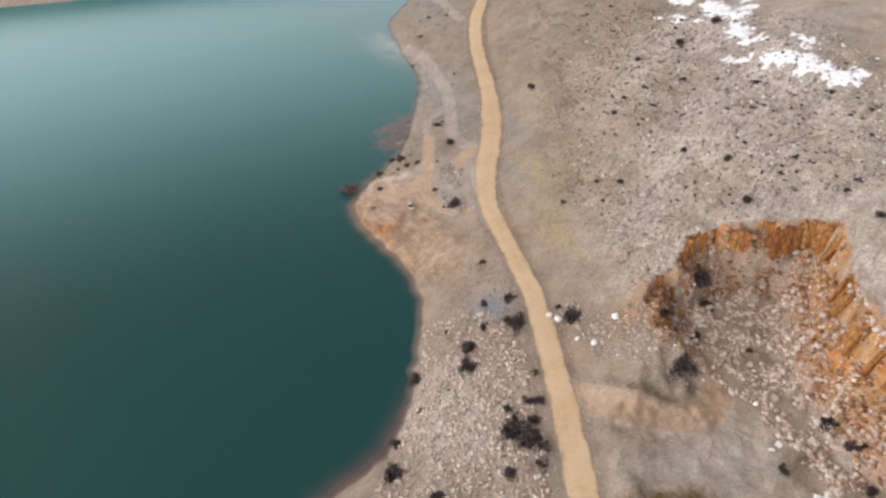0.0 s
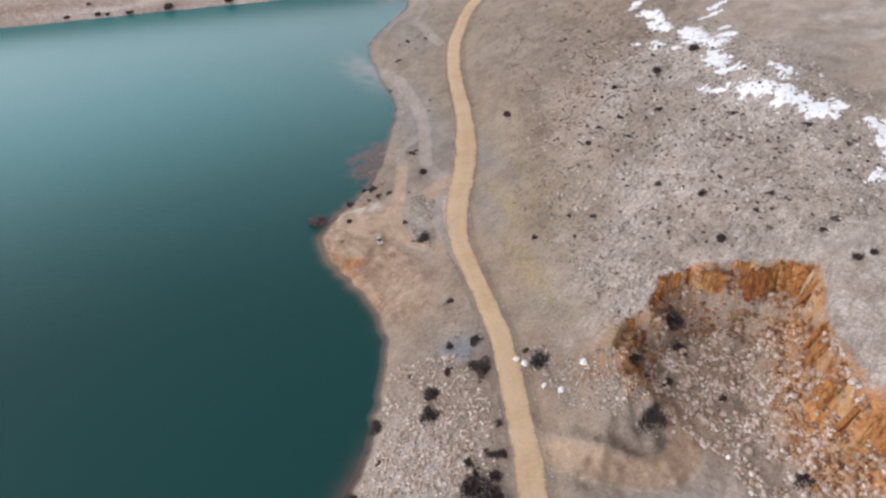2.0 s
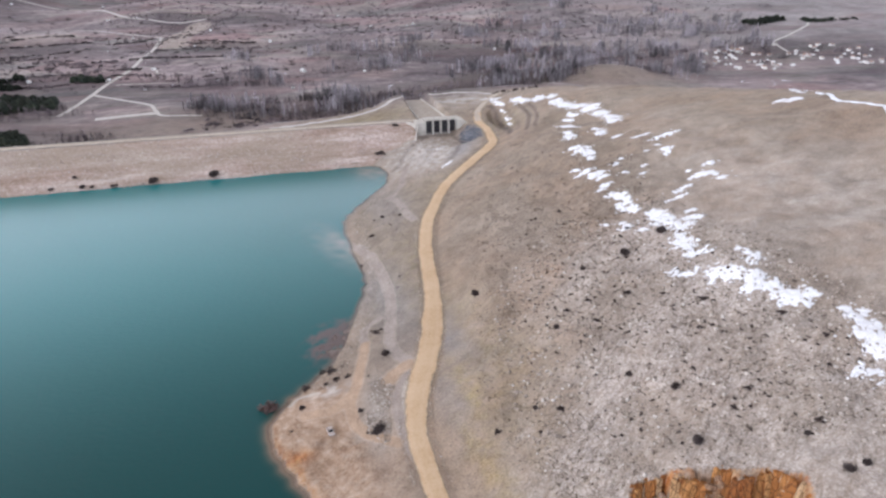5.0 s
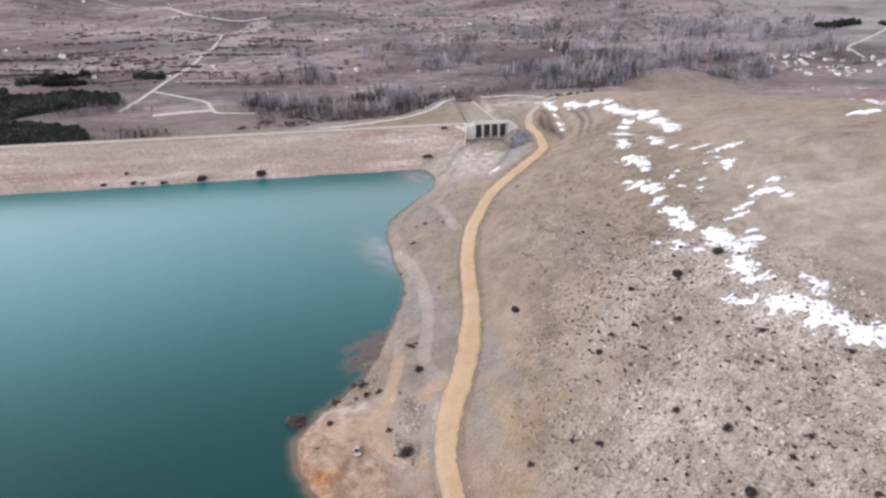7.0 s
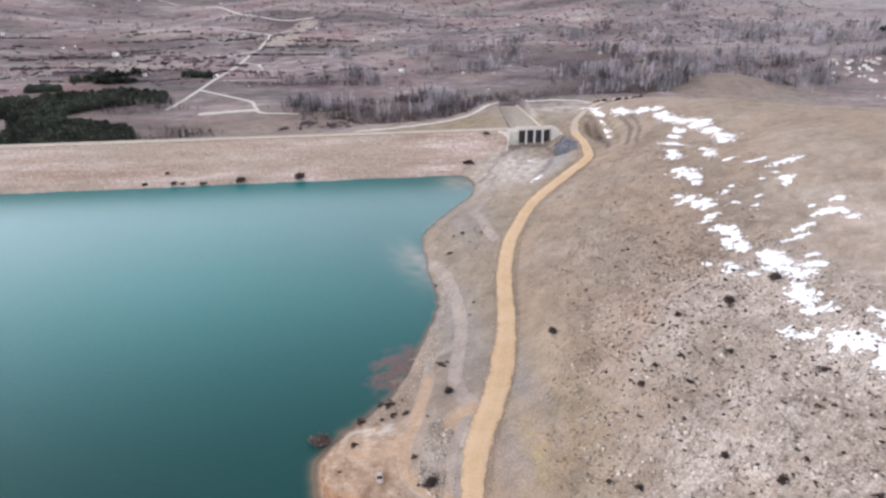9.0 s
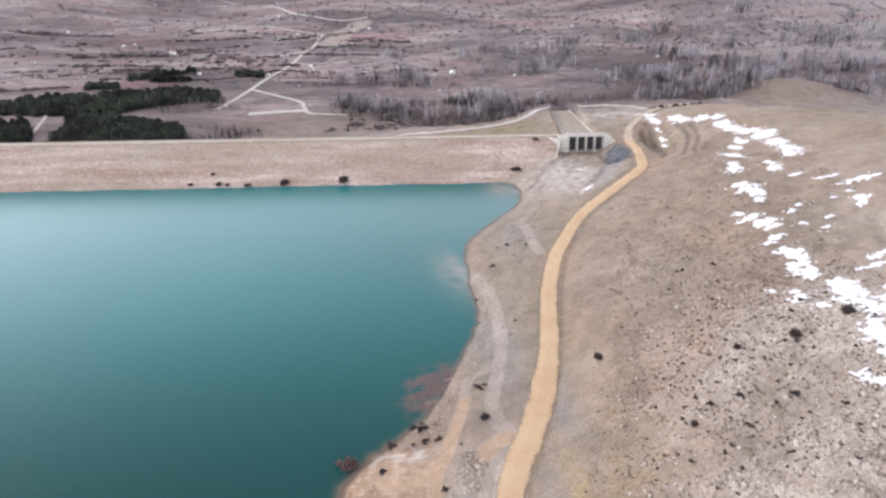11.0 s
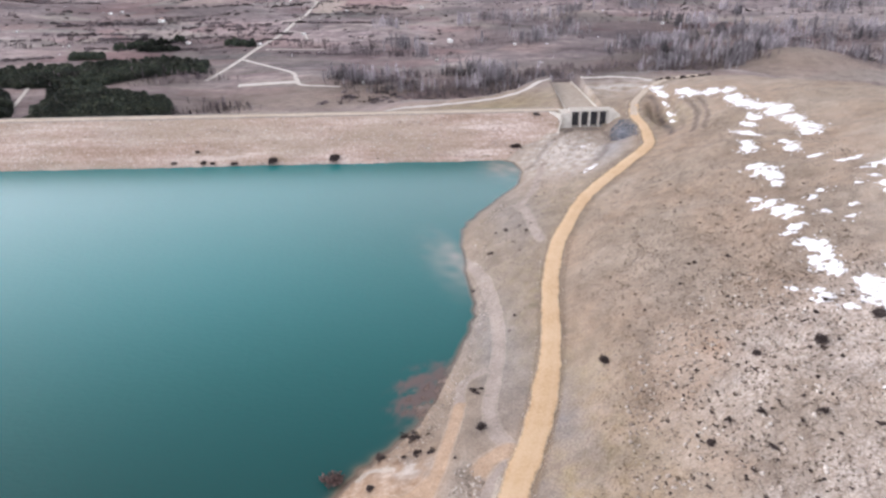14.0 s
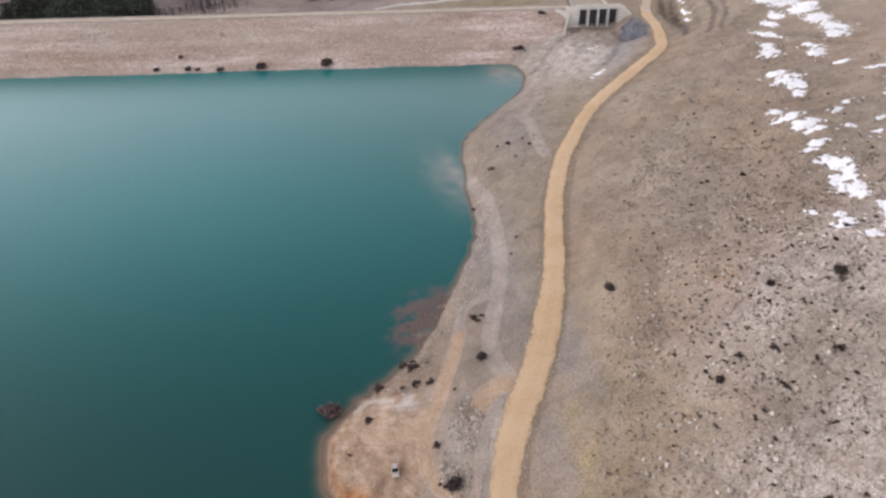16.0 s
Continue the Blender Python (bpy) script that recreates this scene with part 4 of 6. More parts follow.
def build_dam():
    dam = tagged(new("dam"), "long earth dam faced with pinkish stone", "dam")
    gx = lines((DAM_X0, DAM_X1, 2.5))
    gy = lines((226, 279, 1.2))
    x, y, quads = grid(gx, gy)
    z = np.minimum(dam_face(y), CREST) + 0.3 * lumps(x, y, 9, 3, 101) * step(279, 276, y) + 0.35 * wave(x, y * 4, 60, 105) * step(279, 276, y)
    k = Look("stone_facing", 0.95)
    band = k.grain(0.05, 6, 0.68, (0.3, 2.6, 1))
    col = k.ramp(k.calc("ADD", k.calc("MULTIPLY", band, 0.6), k.calc("MULTIPLY", k.grain(0.5, 5, 0.7), 0.4)),
                 (0.4, (0.27, 0.19, 0.145)), (0.47, (0.4, 0.3, 0.245)), (0.53, (0.47, 0.365, 0.315)), (0.6, (0.63, 0.54, 0.495)))
    col = k.mix(k.ramp(k.grain(0.012, 4, 0.6, (1, 3, 1)), (0.42, 0.0), (0.6, 0.6)), col, k.ramp(k.grain(0.6, 5, 0.7), (0.3, (0.27, 0.22, 0.165)), (0.7, (0.42, 0.35, 0.28))))
    col = k.mix(1.0, col, k.ramp(k.cells(0.8), (0.1, 0.84), (0.45, 1.04)), "MULTIPLY")
    k.color(col).bump(k.grain(1.0, 5, 0.7), 0.5, 0.25)
    ob = new("upstream_slope", mesh_of("upstream_slope", np.column_stack([x, y, z]), quads, k.m, True))
    ob.parent = dam
    body = slab([(244, -24), (250, -14), (278.9, CREST - 0.3), (287, CREST - 0.3), (368, -17), (368, -24)], 0, 1)
    for v in body.verts:
        v.co = Vector((DAM_X0 if v.co.y < 0.5 else DAM_X1, v.co.x, v.co.z))
    bmesh.ops.recalc_face_normals(body, faces=body.faces[:])
    part("embankment", body, EARTH, dam)
    # crest road with low kerbs
    gx = lines((DAM_X0, DAM_X1 + 4, 3))
    x, y, quads = grid(gx, np.linspace(278.6, 286.4, 9))
    z = CREST + 0.05 + 0.12 * (1 - ((y - 282.5) / 4) ** 2) + 0.04 * lumps(x, y, 6, 2, 111)
    ob = new("crest_road", mesh_of("crest_road", np.column_stack([x, y, z]), quads, WORN, True))
    e = np.abs((y - 282.5) / 3.9)
    masks(ob, edge=e, off=(y - 282.5) / 3.9)
    ob.parent = dam
    ob["label"] = "pale gravel road on the crest"
    for y0 in (278.3, 286.3):
        part("kerb", box(DAM_X0, DAM_X1, y0, y0 + 0.5, CREST - 0.25, CREST + 0.28, bevel=0.05), DARK_CONCRETE, dam)
    rng = np.random.RandomState(3)
    n = 11000
    p = np.column_stack([DAM_X0 + rng.rand(n) * (DAM_X1 - DAM_X0), 243 + 35 * rng.rand(n)])
    at = np.column_stack([p, dam_face(p[:, 1]) - 0.02])
    s = 0.25 + 0.45 * rng.rand(n) ** 3
    tagged(scatter("riprap", ROCKS, at, s, rng.rand(n) * 6.28, RIPRAP, tilt=0.3, rng=rng), "pinkish riprap stones on the dam's wet side", "riprap", kind="stuff")


build_dam()


# --- spillway ----------------------------------------------------------
def build_spillway():
    sp = tagged(new("spillway"), "pale concrete spillway with four dark gate bays", "spillway")
    x0, x1, y0 = 118.0, 141.0, 272.5
    base, top = 10.3, 20.4
    bay = (x1 - x0) / 4
    for k in range(5):
        x = x0 + k * bay
        w = 0.42
        pts = [(y0 - 0.4, base - 1), (y0 - 0.4, base + 3), (y0 + 0.2, top), (y0 + 6, top), (y0 + 6, base - 1)]
        bm = slab(pts, x - w, x + w)
        for v in bm.verts:
            v.co = Vector((v.co.y, v.co.x, v.co.z))
        bmesh.ops.recalc_face_normals(bm, faces=bm.faces[:])
        part("pier", bm, CONCRETE, sp)
    # guessed gates; their near-black colour stands for the shade inside the bays
    for k in range(4):
        g = part("gate", box(x0 + k * bay + 0.42, x0 + (k + 1) * bay - 0.42, y0 + 4.2, y0 + 4.6, base - 0.5, top - 0.2), GATE, sp, "guessed steel gate, near-black for the shade in the bay")
        for z in np.linspace(base + 1.2, top - 1.6, 5):
            part("rib", box(x0 + k * bay + 0.42, x0 + (k + 1) * bay - 0.42, y0 + 3.95, y0 + 4.2, z, z + 0.25), GATE, g)
        part("sill", box(x0 + k * bay + 0.42, x0 + (k + 1) * bay - 0.42, y0 - 0.2, y0 + 4.2, base - 1, base + 0.5, bevel=0.08), DARK_CONCRETE, sp)
    part("deck", box(x0 - 1.5, x1 + 1.5, y0 - 0.9, y0 + 4.6, top, top + 0.8, bevel=0.08), CONCRETE, sp)
    for y in (y0 - 0.8, y0 + 4.2):
        part("parapet", box(x0 - 1.5, x1 + 1.5, y, y + 0.35, top + 0.8, top + 1.4, bevel=0.04), CONCRETE, sp)
    # abutments
    part("abutment", box(x0 - 6.5, x0 - 0.55, y0 - 0.6, y0 + 9, base - 2, CREST + 0.6, bevel=0.1), CONCRETE, sp)
    part("abutment", box(x1 + 0.55, x1 + 5, y0 - 1, y0 + 9, base - 2, CREST + 0.8, bevel=0.1), CONCRETE, sp)
    # wing walls: battered slabs that run down with the banks
    def wing(a, b, za, zb, t=0.9):
        d = (Vector(b) - Vector(a)).normalized()
        n = Vector((-d.y, d.x)) * t
        pts = []
        for (px, py), zt in ((a, za), (b, zb)):
            pts += [(px, py, base - 3), (px + n.x, py + n.y, base - 3), (px + n.x, py + n.y, zt), (px, py, zt)]
        return prism(pts, [(0, 1, 2, 3), (4, 5, 6, 7), (0, 1, 5, 4), (1, 2, 6, 5), (2, 3, 7, 6), (3, 0, 4, 7)])
    part("wing_wall", wing((x0 - 6.3, y0), (x0 - 12.5, y0 + 6), CREST + 0.3, CREST + 0.2), CONCRETE, sp)
    part("wing_wall", wing((x0 - 6.3, y0), (x0 - 10.5, y0 - 11), CREST - 0.5, base + 0.7), CONCRETE, sp)
    part("wing_wall", wing((x1 + 5, y0 - 1), (x1 + 9.5, y0 - 11), CREST + 0.4, base + 3.0), CONCRETE, sp)
    # chute down the far side
    n = 24
    ys = np.linspace(281.5, 398, n)
    cx = np.interp(ys, [285, 400], [129, 136])
    hw = np.interp(ys, [285, 400], [10.8, 8.0])
    zf = np.interp(ys, [285, 400], [15.4, 7.8])
    k = Look("chute_floor", 0.9)
    k.color(k.ramp(k.grain(0.3, 5), (0.3, (0.33, 0.28, 0.23)), (0.7, (0.46, 0.4, 0.335)))).bump(k.grain(1.0, 4), 0.3, 0.05)
    co = [(cx[i] + s * hw[i], ys[i], zf[i] + 0.25) for i in range(n) for s in (-1, 1)]
    ob = new("chute_floor", mesh_of("chute_floor", co, [(2 * i, 2 * i + 1, 2 * i + 3, 2 * i + 2) for i in range(n - 1)], k.m))
    ob.parent = sp
    for s in (-1, 1):
        co, fa = [], []
        for i in range(n):
            x = cx[i] + s * hw[i]
            h = zf[i] + 1.3
            co += [(x, ys[i], zf[i] - 1), (x + s * 0.5, ys[i], zf[i] - 1), (x + s * 0.5, ys[i], h), (x, ys[i], h)]
            if i:
                a, b = 4 * i - 4, 4 * i
                fa += [(a + j, a + (j + 1) % 4, b + (j + 1) % 4, b + j) for j in range(4)]
        fa += [(0, 1, 2, 3), (len(co) - 4, len(co) - 3, len(co) - 2, len(co) - 1)]
        ob = new("chute_wall", mesh_of("chute_wall", co, fa, CONCRETE))
        ob.parent = sp


build_spillway()


# --- snow --------------------------------------------------------------
# patches of old snow: middle, half width, half length
SNOW_HILLTOP = [(187, 328, 6, 7), (184, 310, 2.4, 9), (182, 296, 2, 8), (191, 285, 4, 9), (192.4, 274.6, 5, 5), (202.8, 271, 6, 4.4), (210.3, 266.7, 4.2, 5.5), (204.8, 245, 5, 8), (205, 231, 6.2, 7.2), (209.5, 221, 7, 6.5),
                (213.8, 209, 3.7, 7.4), (208.5, 203.7, 5.2, 9), (207, 185, 5, 7.4), (204.4, 166.6, 4.4, 9), (198.4, 154.6, 4, 5)]
SNOW_LOOP = [(198.8, 206, 2.6, 7), (191.8, 197, 2.2, 8.7), (182.6, 179, 2.8, 12), (173.7, 159.4, 2.4, 6.3), (170.8, 151, 4.2, 4.6), (184.9, 146, 2, 6.4), (181.6, 136, 3.2, 4.7), (178.3, 279, 0.8, 5), (176, 262, 1.0, 6), (173.4, 250, 0.8, 4)]
SNOW_DRIFTS = [(159.5, 122, 3.5, 4), (158.9, 113.8, 4, 2.8), (160.7, 108.6, 3.5, 3.4), (160, 104.4, 2.2, 3), (146.6, 91.5, 2.6, 2.4), (147.3, 85, 3.6, 2.5), (148.8, 77.8, 3.5, 3), (150.8, 73.2, 3.5, 1.2), (152, 78, 2, 2.2),
               (148.7, 67, 3, 1.6), (145.7, 64.7, 1.9, 1.2), (147.3, 58.8, 3.4, 2.2), (148.8, 54.8, 3.3, 2.6), (149.6, 51, 2.1, 2)]
SNOW_MAIN = [(147, 48, 3.8, 2.5), (146.3, 42, 4.2, 3.5), (146, 37.2, 2.7, 2), (148.9, 27.3, 3.6, 4.2), (147, 20.4, 4.8, 5.9), (145.5, 12.5, 3.4, 5.8), (146, 7, 4.5, 3.3), (153.3, 12, 4.6, 3.2), (156, 11.3, 2.1, 2), (158.6, 20, 2.6, 1.3),
             (140, -3.3, 4, 4), (140.5, -6.5, 3.2, 2.8), (142.4, 1.6, 2.2, 3.3), (139.5, -12.2, 4.2, 1.3), (141.6, -14.8, 2.3, 1), (137, -10.4, 2.3, 0.9), (135.5, 24.8, 3, 2), (136, 29.6, 1.7, 1.6), (137.6, 17.5, 2.5, 1.8), (131.4, 33.2, 1.3, 1.4)]
SNOW_BAND = [(128.2, -17.3, 2, 2.3), (127.8, -19.7, 1.8, 1.4), (130.7, -21.3, 2, 1.9), (132.5, -21.5, 1.4, 1.4), (135.5, -28, 3.5, 3.3), (133.5, -29.5, 2.7, 2), (144.7, -29.7, 1.6, 2.9), (147, -25.4, 1.4, 1.8), (147, -29.4, 2, 2.1), (138, -32.3, 3.5, 2.8),
             (141, -37.3, 3.6, 3.8), (138, -40.4, 3, 2.2), (142, -42.5, 3.8, 2.8), (143, -47, 3.8, 2.8), (145.2, -50, 3.8, 3.4), (147.6, -51.6, 2.6, 2), (141.7, -50, 2.9, 1.4), (145.4, -53.4, 1.8, 1.4)]
SNOW_EAST = [(150.4, -61, 1.8, 1.4), (150.5, -64.6, 3.3, 3), (150.2, -68.7, 3, 3.2), (145.5, -70.7, 2.1, 2), (147.6, -73, 3.2, 4), (145, -76.8, 2.8, 3), (144, -79.3, 1.8, 1.8), (136.6, -80.6, 2.3, 1.3), (135.5, -81, 1.6, 0.9), (138, -82.6, 2.3, 0.9),
             (139.2, -84, 1.3, 0.9), (136.8, -86.3, 1.3, 0.8), (150, -80, 4, 4), (150, -90, 4, 5)]
SNOW_THIN = [(182, 119, 2.9, 2.2), (187.3, 106, 4, 1.8), (191, 95.5, 6.2, 1.5), (196, 95.8, 3.4, 2.4), (200.5, 97, 2.3, 2), (185, 87, 1.9, 1.2), (183.3, 77.3, 2.7, 2.6), (181, 74, 2, 0.8), (188.2, 51.3, 2.5, 1.5), (186.8, 52.5, 1.8, 1.2), (179.5, 53.8, 1.5, 1),
             (177.3, 47.4, 3, 1.2), (179.7, 46, 3.4, 1.8), (183.2, 45.2, 3, 2), (184.7, 42.5, 2, 1.4), (184.7, 38, 3.4, 1.5), (169.2, 40.2, 3.3, 1.4), (164.8, 38.5, 2.3, 1.5), (163.5, 34, 2.3, 1.2), (158.5, 33.5, 2, 1.2)]
SNOW_SPECKS = [(160.4, 71.4, 1.5, 1.2), (164.2, 64.7, 1.5, 1.2), (160, 81.7, 3, 0.8), (169.6, 73, 2, 1.2), (165.4, 84.8, 1.6, 1.3), (147, -22.3, 1.5, 1.8), (178, 84, 1.4, 0.9), (192, 108, 1.6, 1.0)]
DRIFTS = SNOW_HILLTOP + SNOW_LOOP + SNOW_DRIFTS + SNOW_MAIN + SNOW_BAND + SNOW_EAST + SNOW_THIN + SNOW_SPECKS


SNOW_RIDGE = [(309, 150, 2.4, 12), (306, 138, 4.5, 5), (298, 128, 4, 4), (290, 118, 4, 5), (262, 92, 5, 3), (256, 95, 3, 2.5)]
SNOW_APRON = [(111, 191, 2.4, 1.6), (114, 194, 1.8, 1.2), (107.5, 188, 1.4, 0.9), (117, 233, 2.4, 1.0), (121, 236, 1.6, 0.8)]


def snow_sheet(patches, x0, x1, y0, y1, label):
    """Thin snow lying on the ground, melted along lines that run across the slope."""
    x, y, quads = grid(lines((x0, x1, 0.6)), lines((y0, y1, 0.6)))
    m = np.full(x.shape, -9.0)
    for cx, cy, rx, ry in patches:
        near = (np.abs(x - cx) < 2.2 * rx + 2) & (np.abs(y - cy) < 2.2 * ry + 2)
        m[near] = np.maximum(m[near], 1.0 - np.hypot((x[near] - cx) / rx, (y[near] - cy) / ry))
    u, v = x - 0.15 * y, y + 0.15 * x
    m += 0.24 * lumps(u * 0.7, v, 9, 4, 121) + 0.5 * lumps(u * 0.75, v, 2.8, 3, 127) - 0.14
    keep = (m > -0.25)[quads].any(1)
    z = height(x, y) + np.clip(m * 0.5, -0.4, 0.28) + 0.05
    used = np.unique(quads[keep])
    back = np.zeros(len(x), int)
    back[used] = np.arange(len(used))
    tagged(new("snow", mesh_of("snow", np.column_stack([x, y, z])[used], back[quads[keep]], SNOW, True)), label, "snow", kind="stuff")


def build_snow():
    snow_sheet(DRIFTS, 120, 224, -100, 340, "patchy streaks of old white snow on the hillside")
    snow_sheet(SNOW_RIDGE, 246, 318, 84, 168, "old snow beside the track over the ridge")
    snow_sheet(SNOW_APRON, 100, 128, 180, 242, "small patch of old snow on the spillway apron")
    # crumbs of melting snow beside the patches
    rng = np.random.RandomState(6)
    crumbs = np.vstack([np.column_stack([cx + rng.normal(0, 0.8, 9) * (0.8 + rx), cy + rng.normal(0, 0.8, 9) * (0.8 + ry)]) for cx, cy, rx, ry in DRIFTS])
    r = 0.15 + 0.55 * rng.rand(len(crumbs)) ** 2.5
    flat = [proto(rock_bm(70 + k, 1, 0.5, 0.25)) for k in range(4)]
    tagged(scatter("snow_crumbs", flat, on_ground(crumbs), np.column_stack([r * 1.5, r * 1.2, r * 0.25]), rng.rand(len(crumbs)) * 6.28, SNOW, rng=rng), "small crumbs of old snow beside the streaks", "snow", kind="stuff")
    # thin remnants in the valley
    rng = np.random.RandomState(4)
    protos = [proto(rock_bm(50 + k, 1, 0.5, 0.25)) for k in range(4)]
    p = np.vstack([in_patch(190, [(-450, 560), (450, 560), (900, 900), (700, 1700), (-900, 1700), (-800, 900)], rng), in_patch(40, [(270, 60), (300, 130), (620, 480), (560, 500), (300, 200)], rng)])
    tagged(scatter("snow_remnant", protos, on_ground(p), np.column_stack([1 + 4 * rng.rand(len(p)) ** 2, 0.8 + 1.5 * rng.rand(len(p)), 0.8 + 0 * p[:, 0]]), rng.normal(0, 0.4, len(p)), SNOW, True, rng=rng),
           "small white snow remnants across the valley", "snow", kind="stuff")
    line = [(288, 105), (276, 84), (269, 69), (268, 47), (275, 20)]
    ob = ribbon("snowy_track", line, 2.6, 0.3, SNOW, "snow lying in a hilltop track", 12, 0.5, 5, 131)


build_snow()


# --- rubble ------------------------------------------------------------
def rubble(name, label, n, poly, lo, hi, material, seed, power=3.0, avoid=5.0, clump=0.0):
    rng = np.random.RandomState(seed)
    p = in_patch(int(n * 1.6), poly, rng)
    d = to_line(p[:, 0], p[:, 1], ROAD)[0]
    ok = d > avoid
    if clump:
        ok &= lumps(p[:, 0], p[:, 1], 14, 3, seed) + clump * (rng.rand(len(p)) - 0.35) > 0
    p = p[ok][:n]
    s = lo + (hi - lo) * rng.rand(len(p)) ** power
    tagged(scatter(name, ROCKS, on_ground(p, 0.0) + [0, 0, 0.05], s, rng.rand(len(p)) * 6.28, material, tilt=0.2, rng=rng), label, "stones", kind="stuff")


rubble("hill_stones", "pale limestone blocks strewn over the hillside", 7000, [(62, -100), (100, -78), (122, -100), (165, -90), (152, 10), (120, 60), (80, 20), (66, -40)], 0.14, 0.75, LIME, 11, 4, 8, 1.2)
rubble("bank_rubble", "pinkish rubble on the bank below the road", 6000, [(-30, -140), (-8, -112), (3, -92), (9, -72), (26, -78), (30, -100), (22, -140)], 0.12, 0.68, PINK, 12, 3.2, 6, 2.2)
rubble("quarry_rubble", "ochre and grey rubble on the quarry floor", 6500, [(62, -112), (66, -97), (80, -92), (98, -96), (98, -112), (92, -134), (92, -150), (74, -150), (72, -125)], 0.12, 0.9, OCHRE, 13, 3.6, 5, 1.0)
rubble("spoil_stones", "grey broken stones on the spoil ridge", 1300, [(44, -104), (60, -119), (62, -108), (60, -96), (50, -92), (44, -96)], 0.1, 0.5, LIME, 14, 3, 6)
rubble("spit_stones", "pale stones beside the tan spit track", 1500, [(31, -3), (35, -1.5), (38, -9), (35.5, -16), (34, -24), (32, -34), (29, -36), (26.5, -27), (27.5, -18), (29.5, -10)], 0.08, 0.5, LIME, 15, 3, 4, 1.2)
rubble("shore_stones", "small stones along the waterline", 2200, [(12, 8), (30, 36), (45, 86), (46, 140), (62, 176), (68, 170), (52, 140), (50, 86), (40, 40), (20, 2)], 0.1, 0.4, LIME, 16, 3, 5)
rubble("riprap_patch", "blue-grey riprap on the bank below the road bend", 1300, [(136, 246), (141, 236), (147, 230), (150, 244), (149, 258), (146, 266), (140, 262)], 0.15, 0.6, BASALT, 18, 2, 4.0, 3.0)
rng = np.random.RandomState(19)
line = smooth_line(ROAD[3:-3, :2], 60)
way = np.gradient(line, axis=0)
way /= np.linalg.norm(way, axis=1)[:, None]
pick = rng.randint(0, len(line), 5200)
off = (4.1 + 0.9 * rng.rand(len(pick))) * np.where(rng.rand(len(pick)) < 0.6, -1, 1)
p = line[pick] + np.column_stack([way[pick, 1], -way[pick, 0]]) * off[:, None]
p = p[lumps(p[:, 0], p[:, 1], 16, 2, 77) > -0.25]
tagged(scatter("verge_stones", ROCKS, on_ground(p), 0.07 + 0.2 * rng.rand(len(p)) ** 3, rng.rand(len(p)) * 6.28, LIME, rng=rng), "pale gravel windrows beside the dirt road", "stones", kind="stuff")
rubble("apron_stones", "pale stones below the spillway", 900, [(82, 236), (86, 215), (110, 215), (140, 240), (140, 268), (112, 268)], 0.15, 0.7, LIME, 17, 3, 6)


def boulder(x, y, r, material, label, seed):
    bm = rock_bm(seed, 3, 0.08, 0.8)
    ob = part("boulder", bm, material)
    ob.matrix_basis = pose(x, y, ground_at(x, y) + r * 0.25, 0, 0, seed * 47) @ Matrix.Diagonal((r, r * 0.8, r * 0.8, 1))
    return tagged(ob, label, "boulder", "loose boulders")


for k, (x, y, r) in enumerate([(45.3, -100.3, 1.0), (52.7, -96, 1.2), (41, -88, 1.1), (39.5, -86, 0.9), (42.5, -97, 0.8), (64, -118, 0.6), (73, -126, 0.7)]):
    boulder(x, y, r, WHITE_STONE, "chalk-white boulder on bare ground", 200 + k)


def sheet(x, y, w, d, turn, seed):
    """A crumpled white sheet lying on the yard."""
    r = random.Random(seed)
    gx, gy = np.linspace(-w / 2, w / 2, 12), np.linspace(-d / 2, d / 2, 12)
    px, py, quads = grid(gx, gy)
    c, s = math.cos(radians(turn)), math.sin(radians(turn))
    px, py = px + 0.25 * wave(px, py, 2.2, seed), py + 0.25 * wave(px, py, 2.0, seed + 1)
    X, Y = x + px * c - py * s, y + px * s + py * c
    Z = height(X, Y) + 0.16 + 0.1 * lumps(X, Y, 1.6, 2, seed + 2)
    ob = new("plastic_sheet", mesh_of("plastic_sheet", np.column_stack([X, Y, Z]), quads, SHEETING, True))
    ob.modifiers.new("thickness", "SOLIDIFY").thickness = 0.03
    return tagged(ob, "crumpled white plastic sheet on the quarry yard", "sheet", "sheets in the yard")


SHEETING = plain("white_sheeting", (0.78, 0.78, 0.77), (0.86, 0.86, 0.86), 1.2, 0.45)
for k, a in enumerate([(65, -153, 3.0, 3.2, 8), (72.5, -149.5, 3.6, 1.0, -30), (71.8, -153.5, 2.6, 1.6, 40), (71.5, -136.5, 1.9, 1.3, 25), (68.8, -137.3, 1.3, 0.7, -10), (50.5, -152, 2.2, 1.5, 15), (54, -151.5, 1.6, 0.8, -5)]):
    sheet(*a, 860 + 7 * k)


def rock_look(name, tones):
    k = Look(name, 0.92)
    streak = k.ramp(k.grain(0.9, 6, 0.75, (1, 1, 0.4)), (0.3, 0.45), (0.5, 0.95), (0.7, 1.35))
    col = k.mix(1.0, k.ramp(k.each(), *tones), streak, "MULTIPLY")
    crack = k.cells(0.9, "Distance", "DISTANCE_TO_EDGE", (1, 1, 0.45))
    col = k.mix(k.ramp(crack, (0.0, 0.75), (0.07, 0.0)), col, (0.07, 0.035, 0.02))
    k.color(col).bump(k.calc("ADD", k.grain(1.6, 5, 0.7, (1, 1, 0.4)), k.ramp(crack, (0.0, 0.0), (0.12, 0.6))), 0.9, 0.35)
    return k.m


